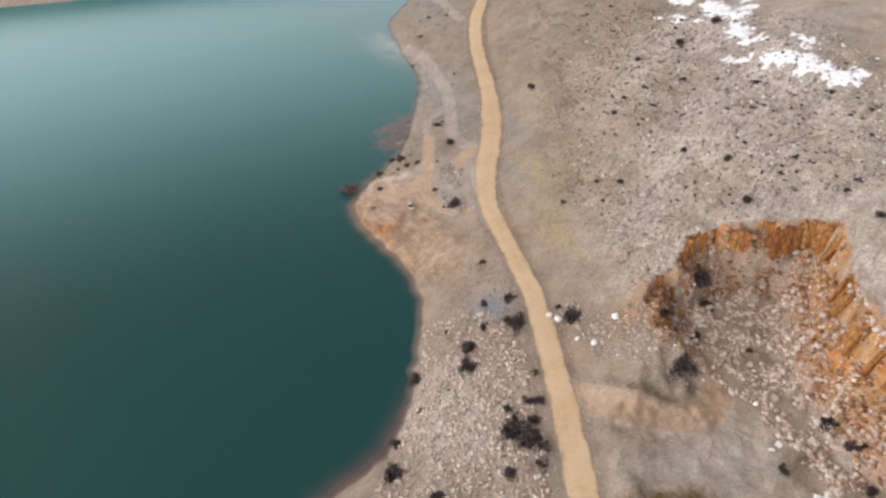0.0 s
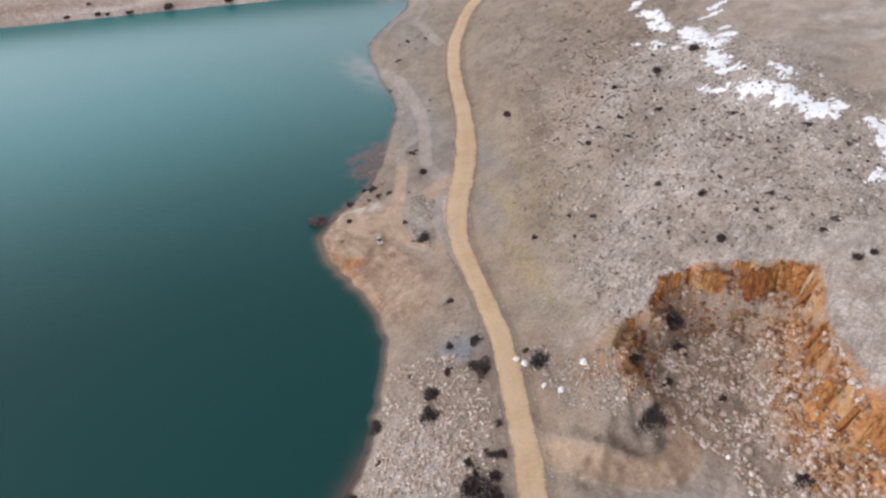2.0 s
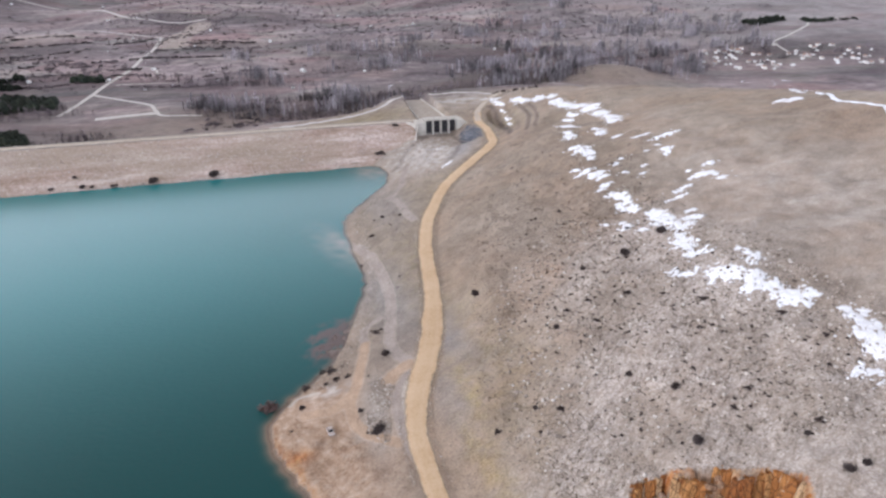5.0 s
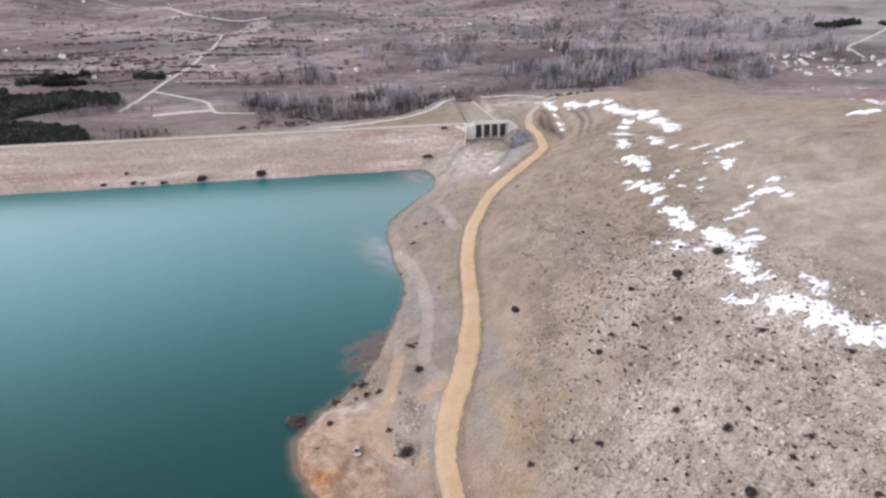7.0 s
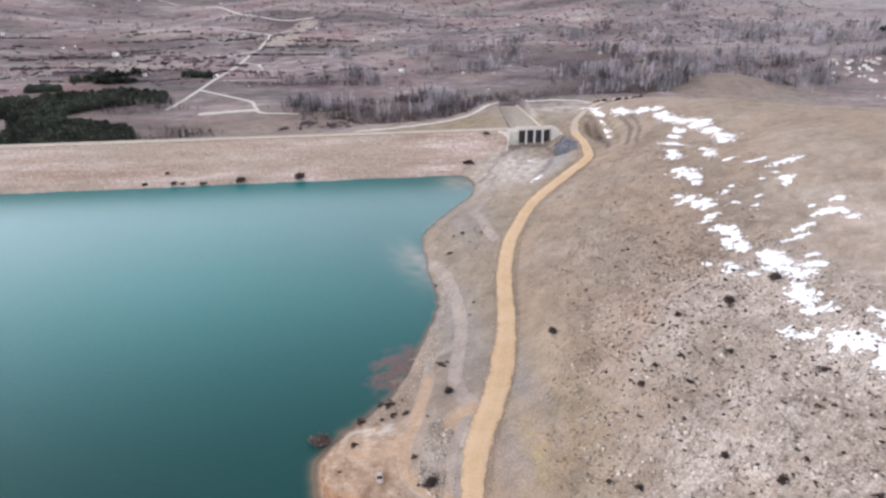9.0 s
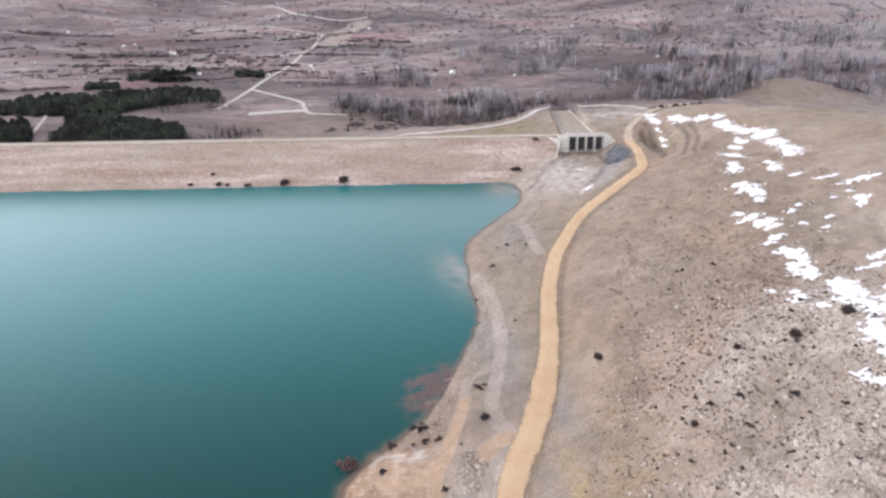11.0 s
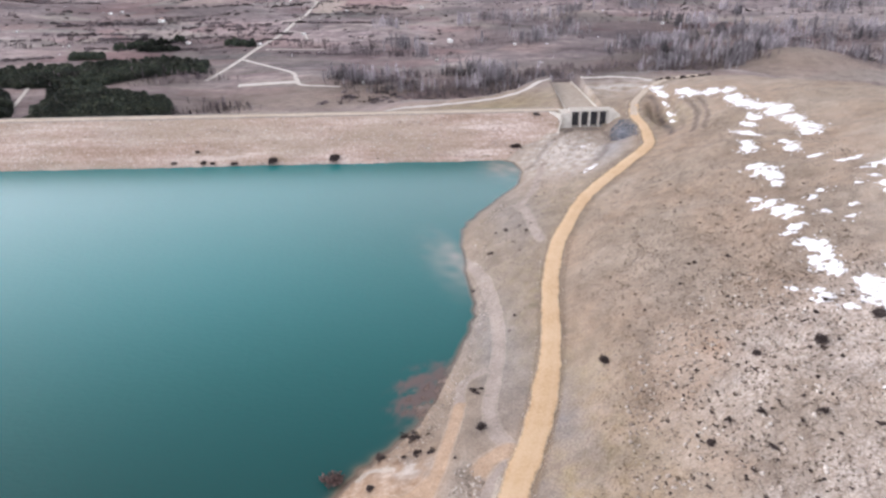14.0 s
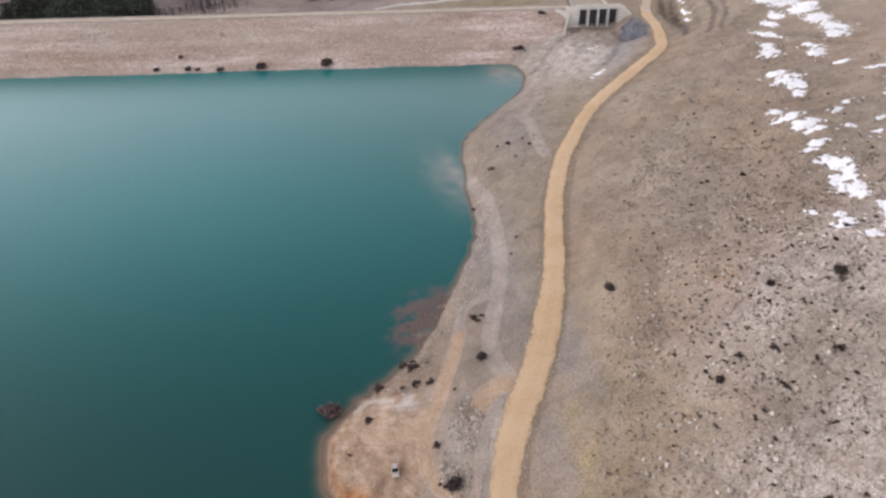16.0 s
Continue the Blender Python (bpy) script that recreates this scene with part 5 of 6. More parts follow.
def build_quarry_face():
    """Fractured rock slabs that make up the upright faces under the rim."""
    face = tagged(new("quarry_face"), "fractured ochre rock face of the small quarry", "rock face")
    rust = rock_look("rust_rock", ((0.0, (0.25, 0.09, 0.028)), (0.35, (0.4, 0.165, 0.05)), (0.7, (0.48, 0.245, 0.09)), (1.0, (0.52, 0.35, 0.2))))
    flesh = rock_look("pinkish_rock", ((0.0, (0.33, 0.2, 0.125)), (0.4, (0.42, 0.27, 0.17)), (0.7, (0.5, 0.37, 0.28)), (1.0, (0.58, 0.47, 0.39))))
    meshes = {}
    for mat in (rust, flesh):
        for q in range(6):
            r = random.Random(900 + q)
            bm = bmesh.new()
            bmesh.ops.create_cube(bm, size=1)
            bmesh.ops.subdivide_edges(bm, edges=bm.edges[:], cuts=2, use_grid_fill=True)
            for v in bm.verts:
                v.co += Vector((r.gauss(0, 0.06), r.gauss(0, 0.12), r.gauss(0, 0.05)))
            me = bpy.data.meshes.new("rock_slab")
            bm.to_mesh(me)
            bm.free()
            me.materials.append(mat)
            meshes.setdefault(mat.name, []).append(me)
    blocks = {}
    for mat in (rust, flesh):
        for q in range(6):
            bm = rock_bm(930 + q)
            me = bpy.data.meshes.new("rock_slab")
            bm.to_mesh(me)
            bm.free()
            me.materials.append(mat)
            blocks.setdefault(mat.name, []).append(me)
    rng = np.random.RandomState(23)
    rim = smooth_line(PIT[5:18], 40)
    way = np.gradient(rim, axis=0)
    run = np.concatenate([[0], np.cumsum(np.hypot(*np.diff(rim, axis=0).T))])
    way /= np.linalg.norm(way, axis=1)[:, None]
    inward = np.column_stack([way[:, 1], -way[:, 0]])
    reach = np.arange(-3.0, 5.6, 0.3)
    at = rim[:, None] + inward[:, None] * reach[None, :, None]
    z = height(at[..., 0], at[..., 1])
    brink = np.argmax(z[:, :-4] - z[:, 4:], axis=1)
    s = 0.0
    while s < run[-1]:
        i = int(np.searchsorted(run, s))
        back = 78 < rim[i, 0] < 106 and rim[i, 1] > -98
        east = rim[i, 0] >= 88 and not back
        w = (0.9 + 1.7 * rng.rand()) if back else (0.7 + 2.0 * rng.rand() ** 2)
        b = min(brink[i], len(reach) - 6)
        turn = math.degrees(math.atan2(way[i, 1], way[i, 0]))
        red = 0.75 if back else 0.5 if east else 0.35
        # upright slabs at the brink, split by joints
        top, foot = z[i, b] - 0.15 - 0.5 * rng.rand() ** 2, z[i, b + 5] - 0.6
        x, y = at[i, b + 2] + rng.normal(0, 0.3, 2)
        if top - foot > 1.0 and rng.rand() < (1.0 if back else 0.35):
            ob = new("rock_slab", rng.choice(np.array(meshes[rust.name], dtype=object)))
            ob.parent = face
            ob.matrix_basis = pose(x, y, (top + foot) / 2, -12 + rng.normal(0, 3), rng.normal(0, 3), turn + rng.normal(0, 8)) @ Matrix.Diagonal((w * 1.25, 0.8 + 0.5 * rng.rand(), top - foot, 1))
        # broken blocks piled below the brink
        for down in range(1, 4):
            q = min(b + 3 + 3 * down + int(rng.randint(0, 3)), len(reach) - 1)
            x, y = at[i, q] + rng.normal(0, 0.4, 2)
            mat = rust if rng.rand() < red * 0.6 else flesh
            ob = new("rock_slab", rng.choice(np.array(blocks[mat.name], dtype=object)))
            ob.parent = face
            size = 0.35 + 0.7 * rng.rand() ** 2
            ob.matrix_basis = pose(x, y, z[i, q] + 0.05 * size, rng.normal(0, 20), rng.normal(0, 20), rng.rand() * 360) @ Matrix.Diagonal((size * 1.2, size, size * 0.9, 1))
        s += w * (0.85 if back else 0.95)
    for k in range(46):
        i = rng.randint(20, len(rim) - 20)
        b = min(brink[i] + 8 + rng.randint(0, 6), len(reach) - 1)
        x, y = at[i, b]
        ob = new("rock_slab", rng.choice(np.array(blocks[flesh.name], dtype=object)))
        ob.parent = face
        size = 0.7 + 1.3 * rng.rand() ** 2
        ob.matrix_basis = pose(x, y, z[i, b] + 0.15 * size, rng.normal(0, 20), rng.normal(0, 20), rng.rand() * 360) @ Matrix.Diagonal((1.3 * size, 0.9 * size, 0.8 * size, 1))


build_quarry_face()
RUSTY = stone("rusty_rubble", ((0.0, (0.22, 0.1, 0.05)), (0.35, (0.36, 0.19, 0.095)), (0.7, (0.45, 0.29, 0.18)), (0.9, (0.5, 0.38, 0.29)), (1.0, (0.6, 0.5, 0.43))))
rubble("east_bank_rubble", "rust and ochre rubble on the quarry's east bank", 3600, [(100, -96), (105, -100), (100, -110), (94, -120), (91, -130), (92, -142), (90, -156), (82, -150), (84, -134), (87, -120), (94, -106)], 0.15, 0.85, RUSTY, 61, 2.6, 5, 1.6)
rubble("west_bank_rubble", "reddish rubble on the quarry's west bank", 1300, [(56, -111), (59, -101), (62, -94), (69, -90), (72, -97), (65.5, -102), (61, -112)], 0.1, 0.55, RUSTY, 62, 2.6, 5, 1.6)
rubble("rim_rubble", "ochre rubble under the quarry rim", 1600, [(68, -96), (73, -88), (79, -84.5), (90, -87.5), (101, -95), (103, -100), (97, -103), (88, -95), (78, -92), (72, -98)], 0.12, 0.7, RUSTY, 63, 2.6, 5, 1.6)
rubble("road_heap", "small heap of pale broken stones beside the road", 260, [(43, -84), (47, -85), (47.5, -92), (44.5, -95), (42, -90)], 0.12, 0.6, LIME, 64, 2.0, 3.6)
rng = np.random.RandomState(21)
for k in range(46):
    x, y = in_patch(1, [(66, -104), (72, -95), (94, -94), (97, -110), (90, -136), (84, -148), (76, -122)], rng)[0]
    boulder(x, y, 0.5 + 0.8 * rng.rand() ** 2, OCHRE, "rough ochre boulder fallen in the quarry", 230 + k)


# --- shrubs ------------------------------------------------------------
def twigs_bm(seed, n=210, flat=0.72, up=0.35, thin=0.07):
    """A crown of many short crossed twigs in an uneven mound."""
    r = random.Random(seed)
    bm = bmesh.new()
    lobes = [(Vector((r.gauss(0, 0.38), r.gauss(0, 0.38), 0.1 + 0.4 * r.random())), 0.4 + 0.35 * r.random()) for _ in range(7)]
    for _ in range(n):
        c, s = r.choice(lobes)
        d = Vector((r.gauss(0, 1), r.gauss(0, 1), r.gauss(up, 0.8))).normalized()
        p = c + d * s * (0.35 + 0.65 * r.random())
        a = (d + Vector((r.gauss(0, 0.8), r.gauss(0, 0.8), r.gauss(0, 0.6)))).normalized() * (0.13 + 0.15 * r.random())
        b = a.cross(Vector((r.gauss(0, 1), r.gauss(0, 1), r.gauss(0, 1)))).normalized() * (thin + thin * r.random())
        for q in (p - a, p + a):
            q.z = max(q.z * flat, 0.0)
        v = [bm.verts.new((p - a * 0.6 - b)), bm.verts.new(p - a * 0.6 + b), bm.verts.new(p + a)]
        for w in v:
            w.co.z = max(w.co.z * flat, 0.02)
        bm.faces.new(v)
    return bm


def stems_bm(seed):
    r = random.Random(seed)
    bm = bmesh.new()
    for _ in range(6):
        d = Vector((r.gauss(0, 0.5), r.gauss(0, 0.5), 1)).normalized()
        bmesh.ops.create_cone(bm, segments=5, radius1=0.06, radius2=0.02, depth=0.7, matrix=Matrix.Translation(d * 0.3) @ d.to_track_quat("Z", "Y").to_matrix().to_4x4())
    return bm


def shrub(seed, material, label, group):
    ob = tagged(new("shrub"), label, "shrub", group)
    part("stems", stems_bm(seed), BARK, ob)
    part("crown", twigs_bm(seed + 1, 760, 0.85, 0.3, 0.045), material, ob)
    return ob


DARK_SHRUBS = [shrub(300 + 10 * k, TWIG, "dark leafless shrub on the stony slope", "shrubs on the slopes") for k in range(5)]
used = set()


def plant(x, y, r, protos=None, z=None, lift=1.0, seed=0):
    r *= 1.5 if y < -74 and x < 90 else 1.0
    rr = random.Random(int(x * 37 + y * 91) + seed)
    ob = rr.choice(protos or DARK_SHRUBS)
    m = pose(x, y, (ground_at(x, y) if z is None else z) - 0.03 * r, 0, 0, rr.random() * 360) @ Matrix.Diagonal((0.64 * r, 0.64 * r * (0.8 + 0.3 * rr.random()), 0.62 * r * lift * (0.8 + 0.4 * rr.random()), 1))
    if ob.name not in used:
        used.add(ob.name)
        ob.matrix_basis = m
        return ob
    return copy_thing(ob, m)


BANK = [(15.2, -94.7, 2.2), (17.3, -116.8, 2.8), (20.6, -113.5, 1.3), (19.6, -110.4, 1.2), (24.9, -110.4, 1.2), (27.0, -111.3, 1.3), (22.3, -120.2, 1.6), (23.9, -116.5, 0.6), (14.7, -126.3, 1.5), (22.0, -126.4, 1.1),
        (-1.1, -126.4, 1.7), (-9.7, -116.7, 1.0), (-11.7, -124.1, 1.0), (-6.2, -107.2, 1.4), (1.1, -100.5, 0.8), (2.9, -90.0, 0.9), (22.5, -83.4, 1.2), (30.7, -86.5, 1.2), (17.4, -88.7, 0.9), (13.7, -79.2, 0.6),
        (29.0, -103.4, 0.8), (43.2, -89.9, 1.2), (43.0, -84.2, 0.9), (30.0, -58.3, 1.6), (31.8, -76.6, 1.5), (25.2, -75.0, 1.1), (28.1, -27.8, 1.1), (39.7, 28.3, 1.1)]
SLOPE = [(109.4, 14.1, 1.3), (110.0, 9.5, 1.1), (123.5, 5.8, 1.6), (76.8, 27.2, 1.4), (90.3, 3.1, 1.1), (96.4, 3.2, 0.9), (92.6, -8.1, 1.2), (94.5, -12.6, 1.0), (91.9, -13.1, 0.8), (87.5, -13.3, 1.2), (89.2, -17.2, 1.0),
         (93.3, -27.9, 1.1), (101.0, -13.7, 1.0), (99.8, -23.2, 0.8), (107.6, -18.6, 1.2), (112.1, -17.5, 1.2), (120.3, -24.6, 1.6), (127.1, -34.4, 1.2), (113.1, -41.6, 1.1), (118.8, -45.7, 0.9), (122.0, -46.2, 1.3), (130.0, -57.9, 1.1),
         (136.5, -64.8, 1.1), (139.5, -67.3, 0.9), (137.9, -52.9, 1.1), (77.1, -26.2, 0.9), (76.0, -29.4, 0.9), (89.5, -40.6, 1.1), (89.1, -43.5, 1.1), (95.5, -48.7, 1.0), (108.9, -58.0, 1.6)]
RIM = [(101.6, -60.8, 1.2), (108.6, -62.8, 0.7), (114.6, -71.3, 1.0), (116.2, -76.7, 1.0), (105.5, -71.6, 1.2), (108.8, -74.8, 0.8), (107.1, -82.4, 1.3), (114.5, -91.0, 1.7), (119.3, -89.5, 1.3), (133.0, -75.7, 1.2), (96.0, -80.3, 1.3),
       (88.8, -68.0, 1.3), (84.5, -66.8, 1.0), (68.3, -54.2, 1.3), (59.6, -46.8, 1.0), (77.0, -48.4, 1.0), (71.3, -44.3, 0.7), (60.1, -26.8, 0.7), (72.8, -59.0, 0.7), (113.6, -102.3, 1.1), (116.3, -103.7, 0.8)]
QUARRY = [(63.9, -100.6, 1.6), (66.5, -103.3, 1.3), (70.8, -104.5, 1.2), (59.6, -114.6, 1.4), (78.8, -96.2, 1.5), (77.4, -92.1, 1.3), (84.4, -142.2, 1.8), (83.2, -151.0, 1.5), (82.8, -135.4, 1.1), (68.5, -142.1, 1.1), (80.4, -112.0, 1.0)]
UPPER = [(125.8, 63.0, 1.0), (115.2, 64.2, 0.6), (99.3, 59.1, 0.6), (115.8, 39.0, 0.8), (118.6, 30.6, 0.9), (125.6, 27.9, 1.1), (135.1, 23.7, 0.9), (139.4, 10.1, 1.8), (129.9, 18.8, 0.7), (128.1, 5.0, 1.2), (123.3, 3.3, 1.4), (87.3, 40.3, 0.8), (129.2, 31.4, 0.7),
         (130.8, 126.4, 0.8), (130.5, 123.5, 0.8), (118, 150, 0.6), (69, 128, 0.8), (64, 112, 0.9)]
for x, y, r in BANK + QUARRY:
    plant(x, y, r)
for x, y, r in SLOPE + RIM + UPPER:
    plant(x, y, 0.72 * r)
rng = np.random.RandomState(31)
p = np.vstack([in_patch(330, [(80, -75), (150, -95), (150, 0), (125, 55), (92, 20)], rng), in_patch(170, [(70, -40), (160, 20), (180, 110), (120, 150), (85, 60)], rng), in_patch(18, [(62, 90), (75, 130), (110, 190), (90, 190), (66, 160), (50, 120)], rng)])
d = to_line(p[:, 0], p[:, 1], ROAD)[0]
p = p[d > 6]
LOW = [proto(twigs_bm(640 + k, 190, 0.8, 0.3, 0.09)) for k in range(5)]
tagged(scatter("low_shrubs", LOW, on_ground(p), 0.32 + 0.4 * rng.rand(len(p)) ** 2, rng.rand(len(p)) * 6.28, TWIG, rng=rng), "small dark leafless shrubs scattered over the hillside", "shrubs", kind="stuff")
for x, y, r in [(17.6, 6.0, 1.1), (21.4, 6.5, 1.4), (25.0, 6.8, 1.3), (9.0, -3.9, 1.7), (19.9, 14.7, 1.3), (17.8, 17.2, 1.0), (24.5, 15.2, 0.6), (31.4, 1.7, 0.7), (39.6, 11.8, 1.0), (38.8, 30.9, 0.9), (40.9, 30.0, 1.1), (29.2, -27.2, 1.3),
                (26.7, -26.8, 0.8), (26.4, -16.2, 0.7), (43.7, 95.8, 1.2), (10.7, 8.0, 1.1), (5.1, -13.8, 0.8), (55.8, 66.4, 0.9), (52.9, 57.8, 0.7), (56.5, 135, 1.0), (61.1, 134.2, 0.9), (52.4, 118, 0.9), (67.1, 135.6, 0.7), (71.7, 135.1, 0.7)]:
    plant(x, y, r)

# bushes rooted at the dam's waterline
DAM_BUSH = [shrub(400 + 10 * k, TWIG, "dark leafless bush at the dam's waterline", "bushes along the dam") for k in range(3)]
for x, y, r in [(-120.7, 246.2, 2.6), (-103.9, 246.2, 1.8), (-97.5, 245.8, 1.3), (-85.6, 245.6, 2.9), (-69.0, 245.5, 1.1), (-64.0, 246.2, 2.5), (-27.9, 247.0, 2.8), (-1.5, 247, 1.4), (-64, 259, 1.1), (-108, 254, 1.2), (97, 276, 1.4), (81, 253, 2.0), (84.5, 252, 1.6), (78, 249, 1.5)]:
    z = dam_face(y) if x < 76 else max(ground_at(x, y), min(dam_face(y), CREST))
    plant(x, y, 1.12 * r, DAM_BUSH, z)

# flooded bush off the spit
bush = tagged(new("flooded_bush"), "reddish leafless bush standing in shallow water", "bush")
part("stems", stems_bm(500), BARK, bush)
part("crown", twigs_bm(501, 520, 0.8, 0.5, 0.045), REDTWIG, bush)
bush.matrix_basis = pose(-0.6, 0.6, -0.6) @ Matrix.Diagonal((3.0, 2.8, 4.6, 1))
ROW = [shrub(520 + 10 * k, TWIG, "dark shrub in a row on the hilltop", "shrubs on the hilltop") for k in range(2)]
for k in range(11):
    plant(196 + 4.2 * k + 1.5 * math.sin(k * 5), 348 + 1.2 * k + 2 * math.sin(k * 3), 1.6 + 0.8 * abs(math.sin(k * 2.3)), ROW)

# dry tufts, too many to count
rng = np.random.RandomState(33)
TUFTS = [proto(twigs_bm(600 + k, 26, 0.7, 0.5, 0.12)) for k in range(4)]
p = np.vstack([in_patch(13000, [(60, -90), (155, -95), (160, 60), (110, 110), (78, 40), (60, -30)], rng), in_patch(8000, [(75, 60), (150, 30), (200, 120), (190, 220), (150, 200), (95, 130)], rng), in_patch(900, [(-5, -130), (30, -130), (36, -60), (34, -50), (14, -70)], rng), in_patch(700, [(46, 60), (60, 60), (78, 130), (110, 190), (84, 205), (50, 150)], rng)])
p = p[to_line(p[:, 0], p[:, 1], ROAD)[0] > 5.5]
tagged(scatter("dry_tufts", TUFTS, on_ground(p), 0.17 + 0.5 * rng.rand(len(p)) ** 3.2, rng.rand(len(p)) * 6.28, TUFT, rng=rng), "small dry tufts dotted over the slopes", "tufts", kind="stuff")


# --- car ---------------------------------------------------------------
def build_car():
    car = tagged(new("car"), "small silver-white hatchback parked on the tan spit", "car")
    paint = plain("silver_white_paint", (0.5, 0.42, 0.38), (0.58, 0.5, 0.45), 2, 0.3, 0.2, 0.02, 0.002)
    glass = Look("dark_glass", 0.05)
    glass.color((0.015, 0.018, 0.02))
    glass.bsdf.inputs["Specular IOR Level"].default_value = 0.6
    rubber = plain("tyre_rubber", (0.02, 0.02, 0.02), (0.035, 0.035, 0.035), 20, 0.85)
    steel = plain("wheel_steel", (0.45, 0.45, 0.46), (0.55, 0.55, 0.56), 20, 0.35, 0.8)
    side = [(-2.05, 0.35), (-2.08, 0.7), (-1.95, 0.92), (-1.0, 1.02), (1.75, 1.02), (2.03, 0.9), (2.08, 0.6), (2.02, 0.32)]
    body = slab(side, -0.84, 0.84)
    bmesh.ops.bevel(body, geom=body.edges[:], offset=0.07, segments=2, affect="EDGES")
    part("body", body, paint, car, "silver-white painted body")
    cabin = slab([(-1.1, 1.0), (-0.35, 1.46), (1.25, 1.46), (1.85, 1.0)], -0.74, 0.74)
    for v in cabin.verts:
        if v.co.z > 1.3:
            v.co.y *= 0.86
    bmesh.ops.bevel(cabin, geom=cabin.edges[:], offset=0.05, segments=2, affect="EDGES")
    part("cabin_glass", cabin, glass.m, car, "dark tinted windows")
    roof = slab([(-0.3, 1.44), (-0.25, 1.49), (1.2, 1.49), (1.28, 1.44)], -0.62, 0.62)
    bmesh.ops.bevel(roof, geom=roof.edges[:], offset=0.02, segments=1, affect="EDGES")
    part("roof", roof, paint, car)
    for x in (-1.3, 1.28):
        for y in (-0.8, 0.8):
            t = bmesh.new()
            bmesh.ops.create_cone(t, cap_ends=True, segments=20, radius1=0.31, radius2=0.31, depth=0.2, matrix=pose(x, y, 0.31, 90))
            bmesh.ops.bevel(t, geom=t.edges[:], offset=0.03, segments=1, affect="EDGES")
            w = part("wheel", t, rubber, car, "black tyre")
            h = bmesh.new()
            bmesh.ops.create_cone(h, cap_ends=True, segments=14, radius1=0.19, radius2=0.19, depth=0.23, matrix=pose(x, y, 0.31, 90))
            part("rim", h, steel, w)
    for y in (-0.6, 0.6):
        part("headlight", box(-2.09, -1.98, y - 0.2, y + 0.2, 0.66, 0.82, bevel=0.02), steel, car)
        part("tail_light", box(2.0, 2.09, y - 0.16, y + 0.16, 0.7, 0.88, bevel=0.02), plain("red_lens", (0.3, 0.02, 0.02), (0.4, 0.03, 0.03), 8, 0.3), car)
        part("mirror", box(-0.95, -0.8, y * 1.55 - 0.08, y * 1.55 + 0.08, 1.0, 1.12, bevel=0.02), paint, car)
    car.matrix_basis = pose(16.3, -21.2, ground_at(16.3, -21.2) + 0.05, 0, 3, 97)


build_car()


# --- valley ------------------------------------------------------------
def poplar_bm(seed, tall=True):
    r = random.Random(seed)
    bm = bmesh.new()
    bmesh.ops.create_cone(bm, segments=4, radius1=0.02, radius2=0.004, depth=1, matrix=Matrix.Translation((0, 0, 0.5)))
    for _ in range(90):
        z = 0.12 + 0.78 * r.random() ** 0.8
        a = r.random() * 6.283
        reach = (0.1 if tall else 0.2) * (1.15 - z) * (0.5 + r.random())
        p = Vector((math.cos(a) * reach * 0.25, math.sin(a) * reach * 0.25, z))
        q = Vector((math.cos(a) * reach * 1.3, math.sin(a) * reach * 1.3, z + (0.16 if tall else 0.1) * (0.5 + r.random())))
        w = Vector((-math.sin(a + r.gauss(0, 1)), math.cos(a + r.gauss(0, 1)), 0)) * (0.004 + 0.009 * r.random())
        bm.faces.new([bm.verts.new(p - w), bm.verts.new(p + w), bm.verts.new(q)])
    return bm


def pine_bm(seed):
    r = random.Random(seed)
    bm = bmesh.new()
    bmesh.ops.create_cone(bm, segments=5, radius1=0.03, radius2=0.01, depth=0.9, matrix=Matrix.Translation((0, 0, 0.45)))
    for k in range(8):
        z = 0.1 + 0.1 * k
        reach = 0.33 * math.sqrt(max(0.04, 1 - ((z - 0.25) / 0.72) ** 2))
        for j in range(10):
            a = 6.283 * (j + r.random()) / 10
            w = 0.35 + 0.25 * r.random()
            l = reach * (0.7 + 0.55 * r.random())
            bm.faces.new([bm.verts.new((0.08 * math.cos(a), 0.08 * math.sin(a), z + 0.14)), bm.verts.new((l * math.cos(a - w), l * math.sin(a - w), z + 0.04 * r.gauss(0, 1))), bm.verts.new((l * math.cos(a + w), l * math.sin(a + w), z + 0.05 * r.gauss(0, 1)))])
    return bm


POPLARS = [proto(poplar_bm(700 + k)) for k in range(5)]
SPREADING = [proto(poplar_bm(720 + k, False)) for k in range(4)]
PINES = [proto(pine_bm(740 + k)) for k in range(4)]
MOUNDS = [proto(twigs_bm(760 + k, 60, 0.8, 0.4, 0.14)) for k in range(4)]


def clusters(n, poly, rng):
    """Rows and clumps with gaps between them."""
    out = []
    while sum(map(len, out)) < n:
        c = in_patch(1, poly, rng)[0]
        k = 6 + rng.randint(26)
        l, w = 6 + 34 * rng.rand(), 2 + 5 * rng.rand()
        a = rng.normal(0.1, 0.35)
        u, v = rng.normal(0, l / 2, k), rng.normal(0, w / 2, k)
        out.append(c + np.column_stack([u * math.cos(a) - v * math.sin(a), u * math.sin(a) + v * math.cos(a)]))
    return np.vstack(out)


def wood(name, label, category, protos, material, groups, lo, hi, seed, wide=1.0, clumped=True):
    rng = np.random.RandomState(seed)
    p = np.vstack([clusters(n, poly, rng) if clumped else in_patch(n, poly, rng) for n, poly in groups])
    h = lo + (hi - lo) * rng.rand(len(p)) ** 1.6
    s = np.column_stack([h * wide, h * wide, h])
    tagged(scatter(name, protos, on_ground(p, 0.1), s, rng.rand(len(p)) * 6.28, material, rng=rng), label, category, kind="stuff")


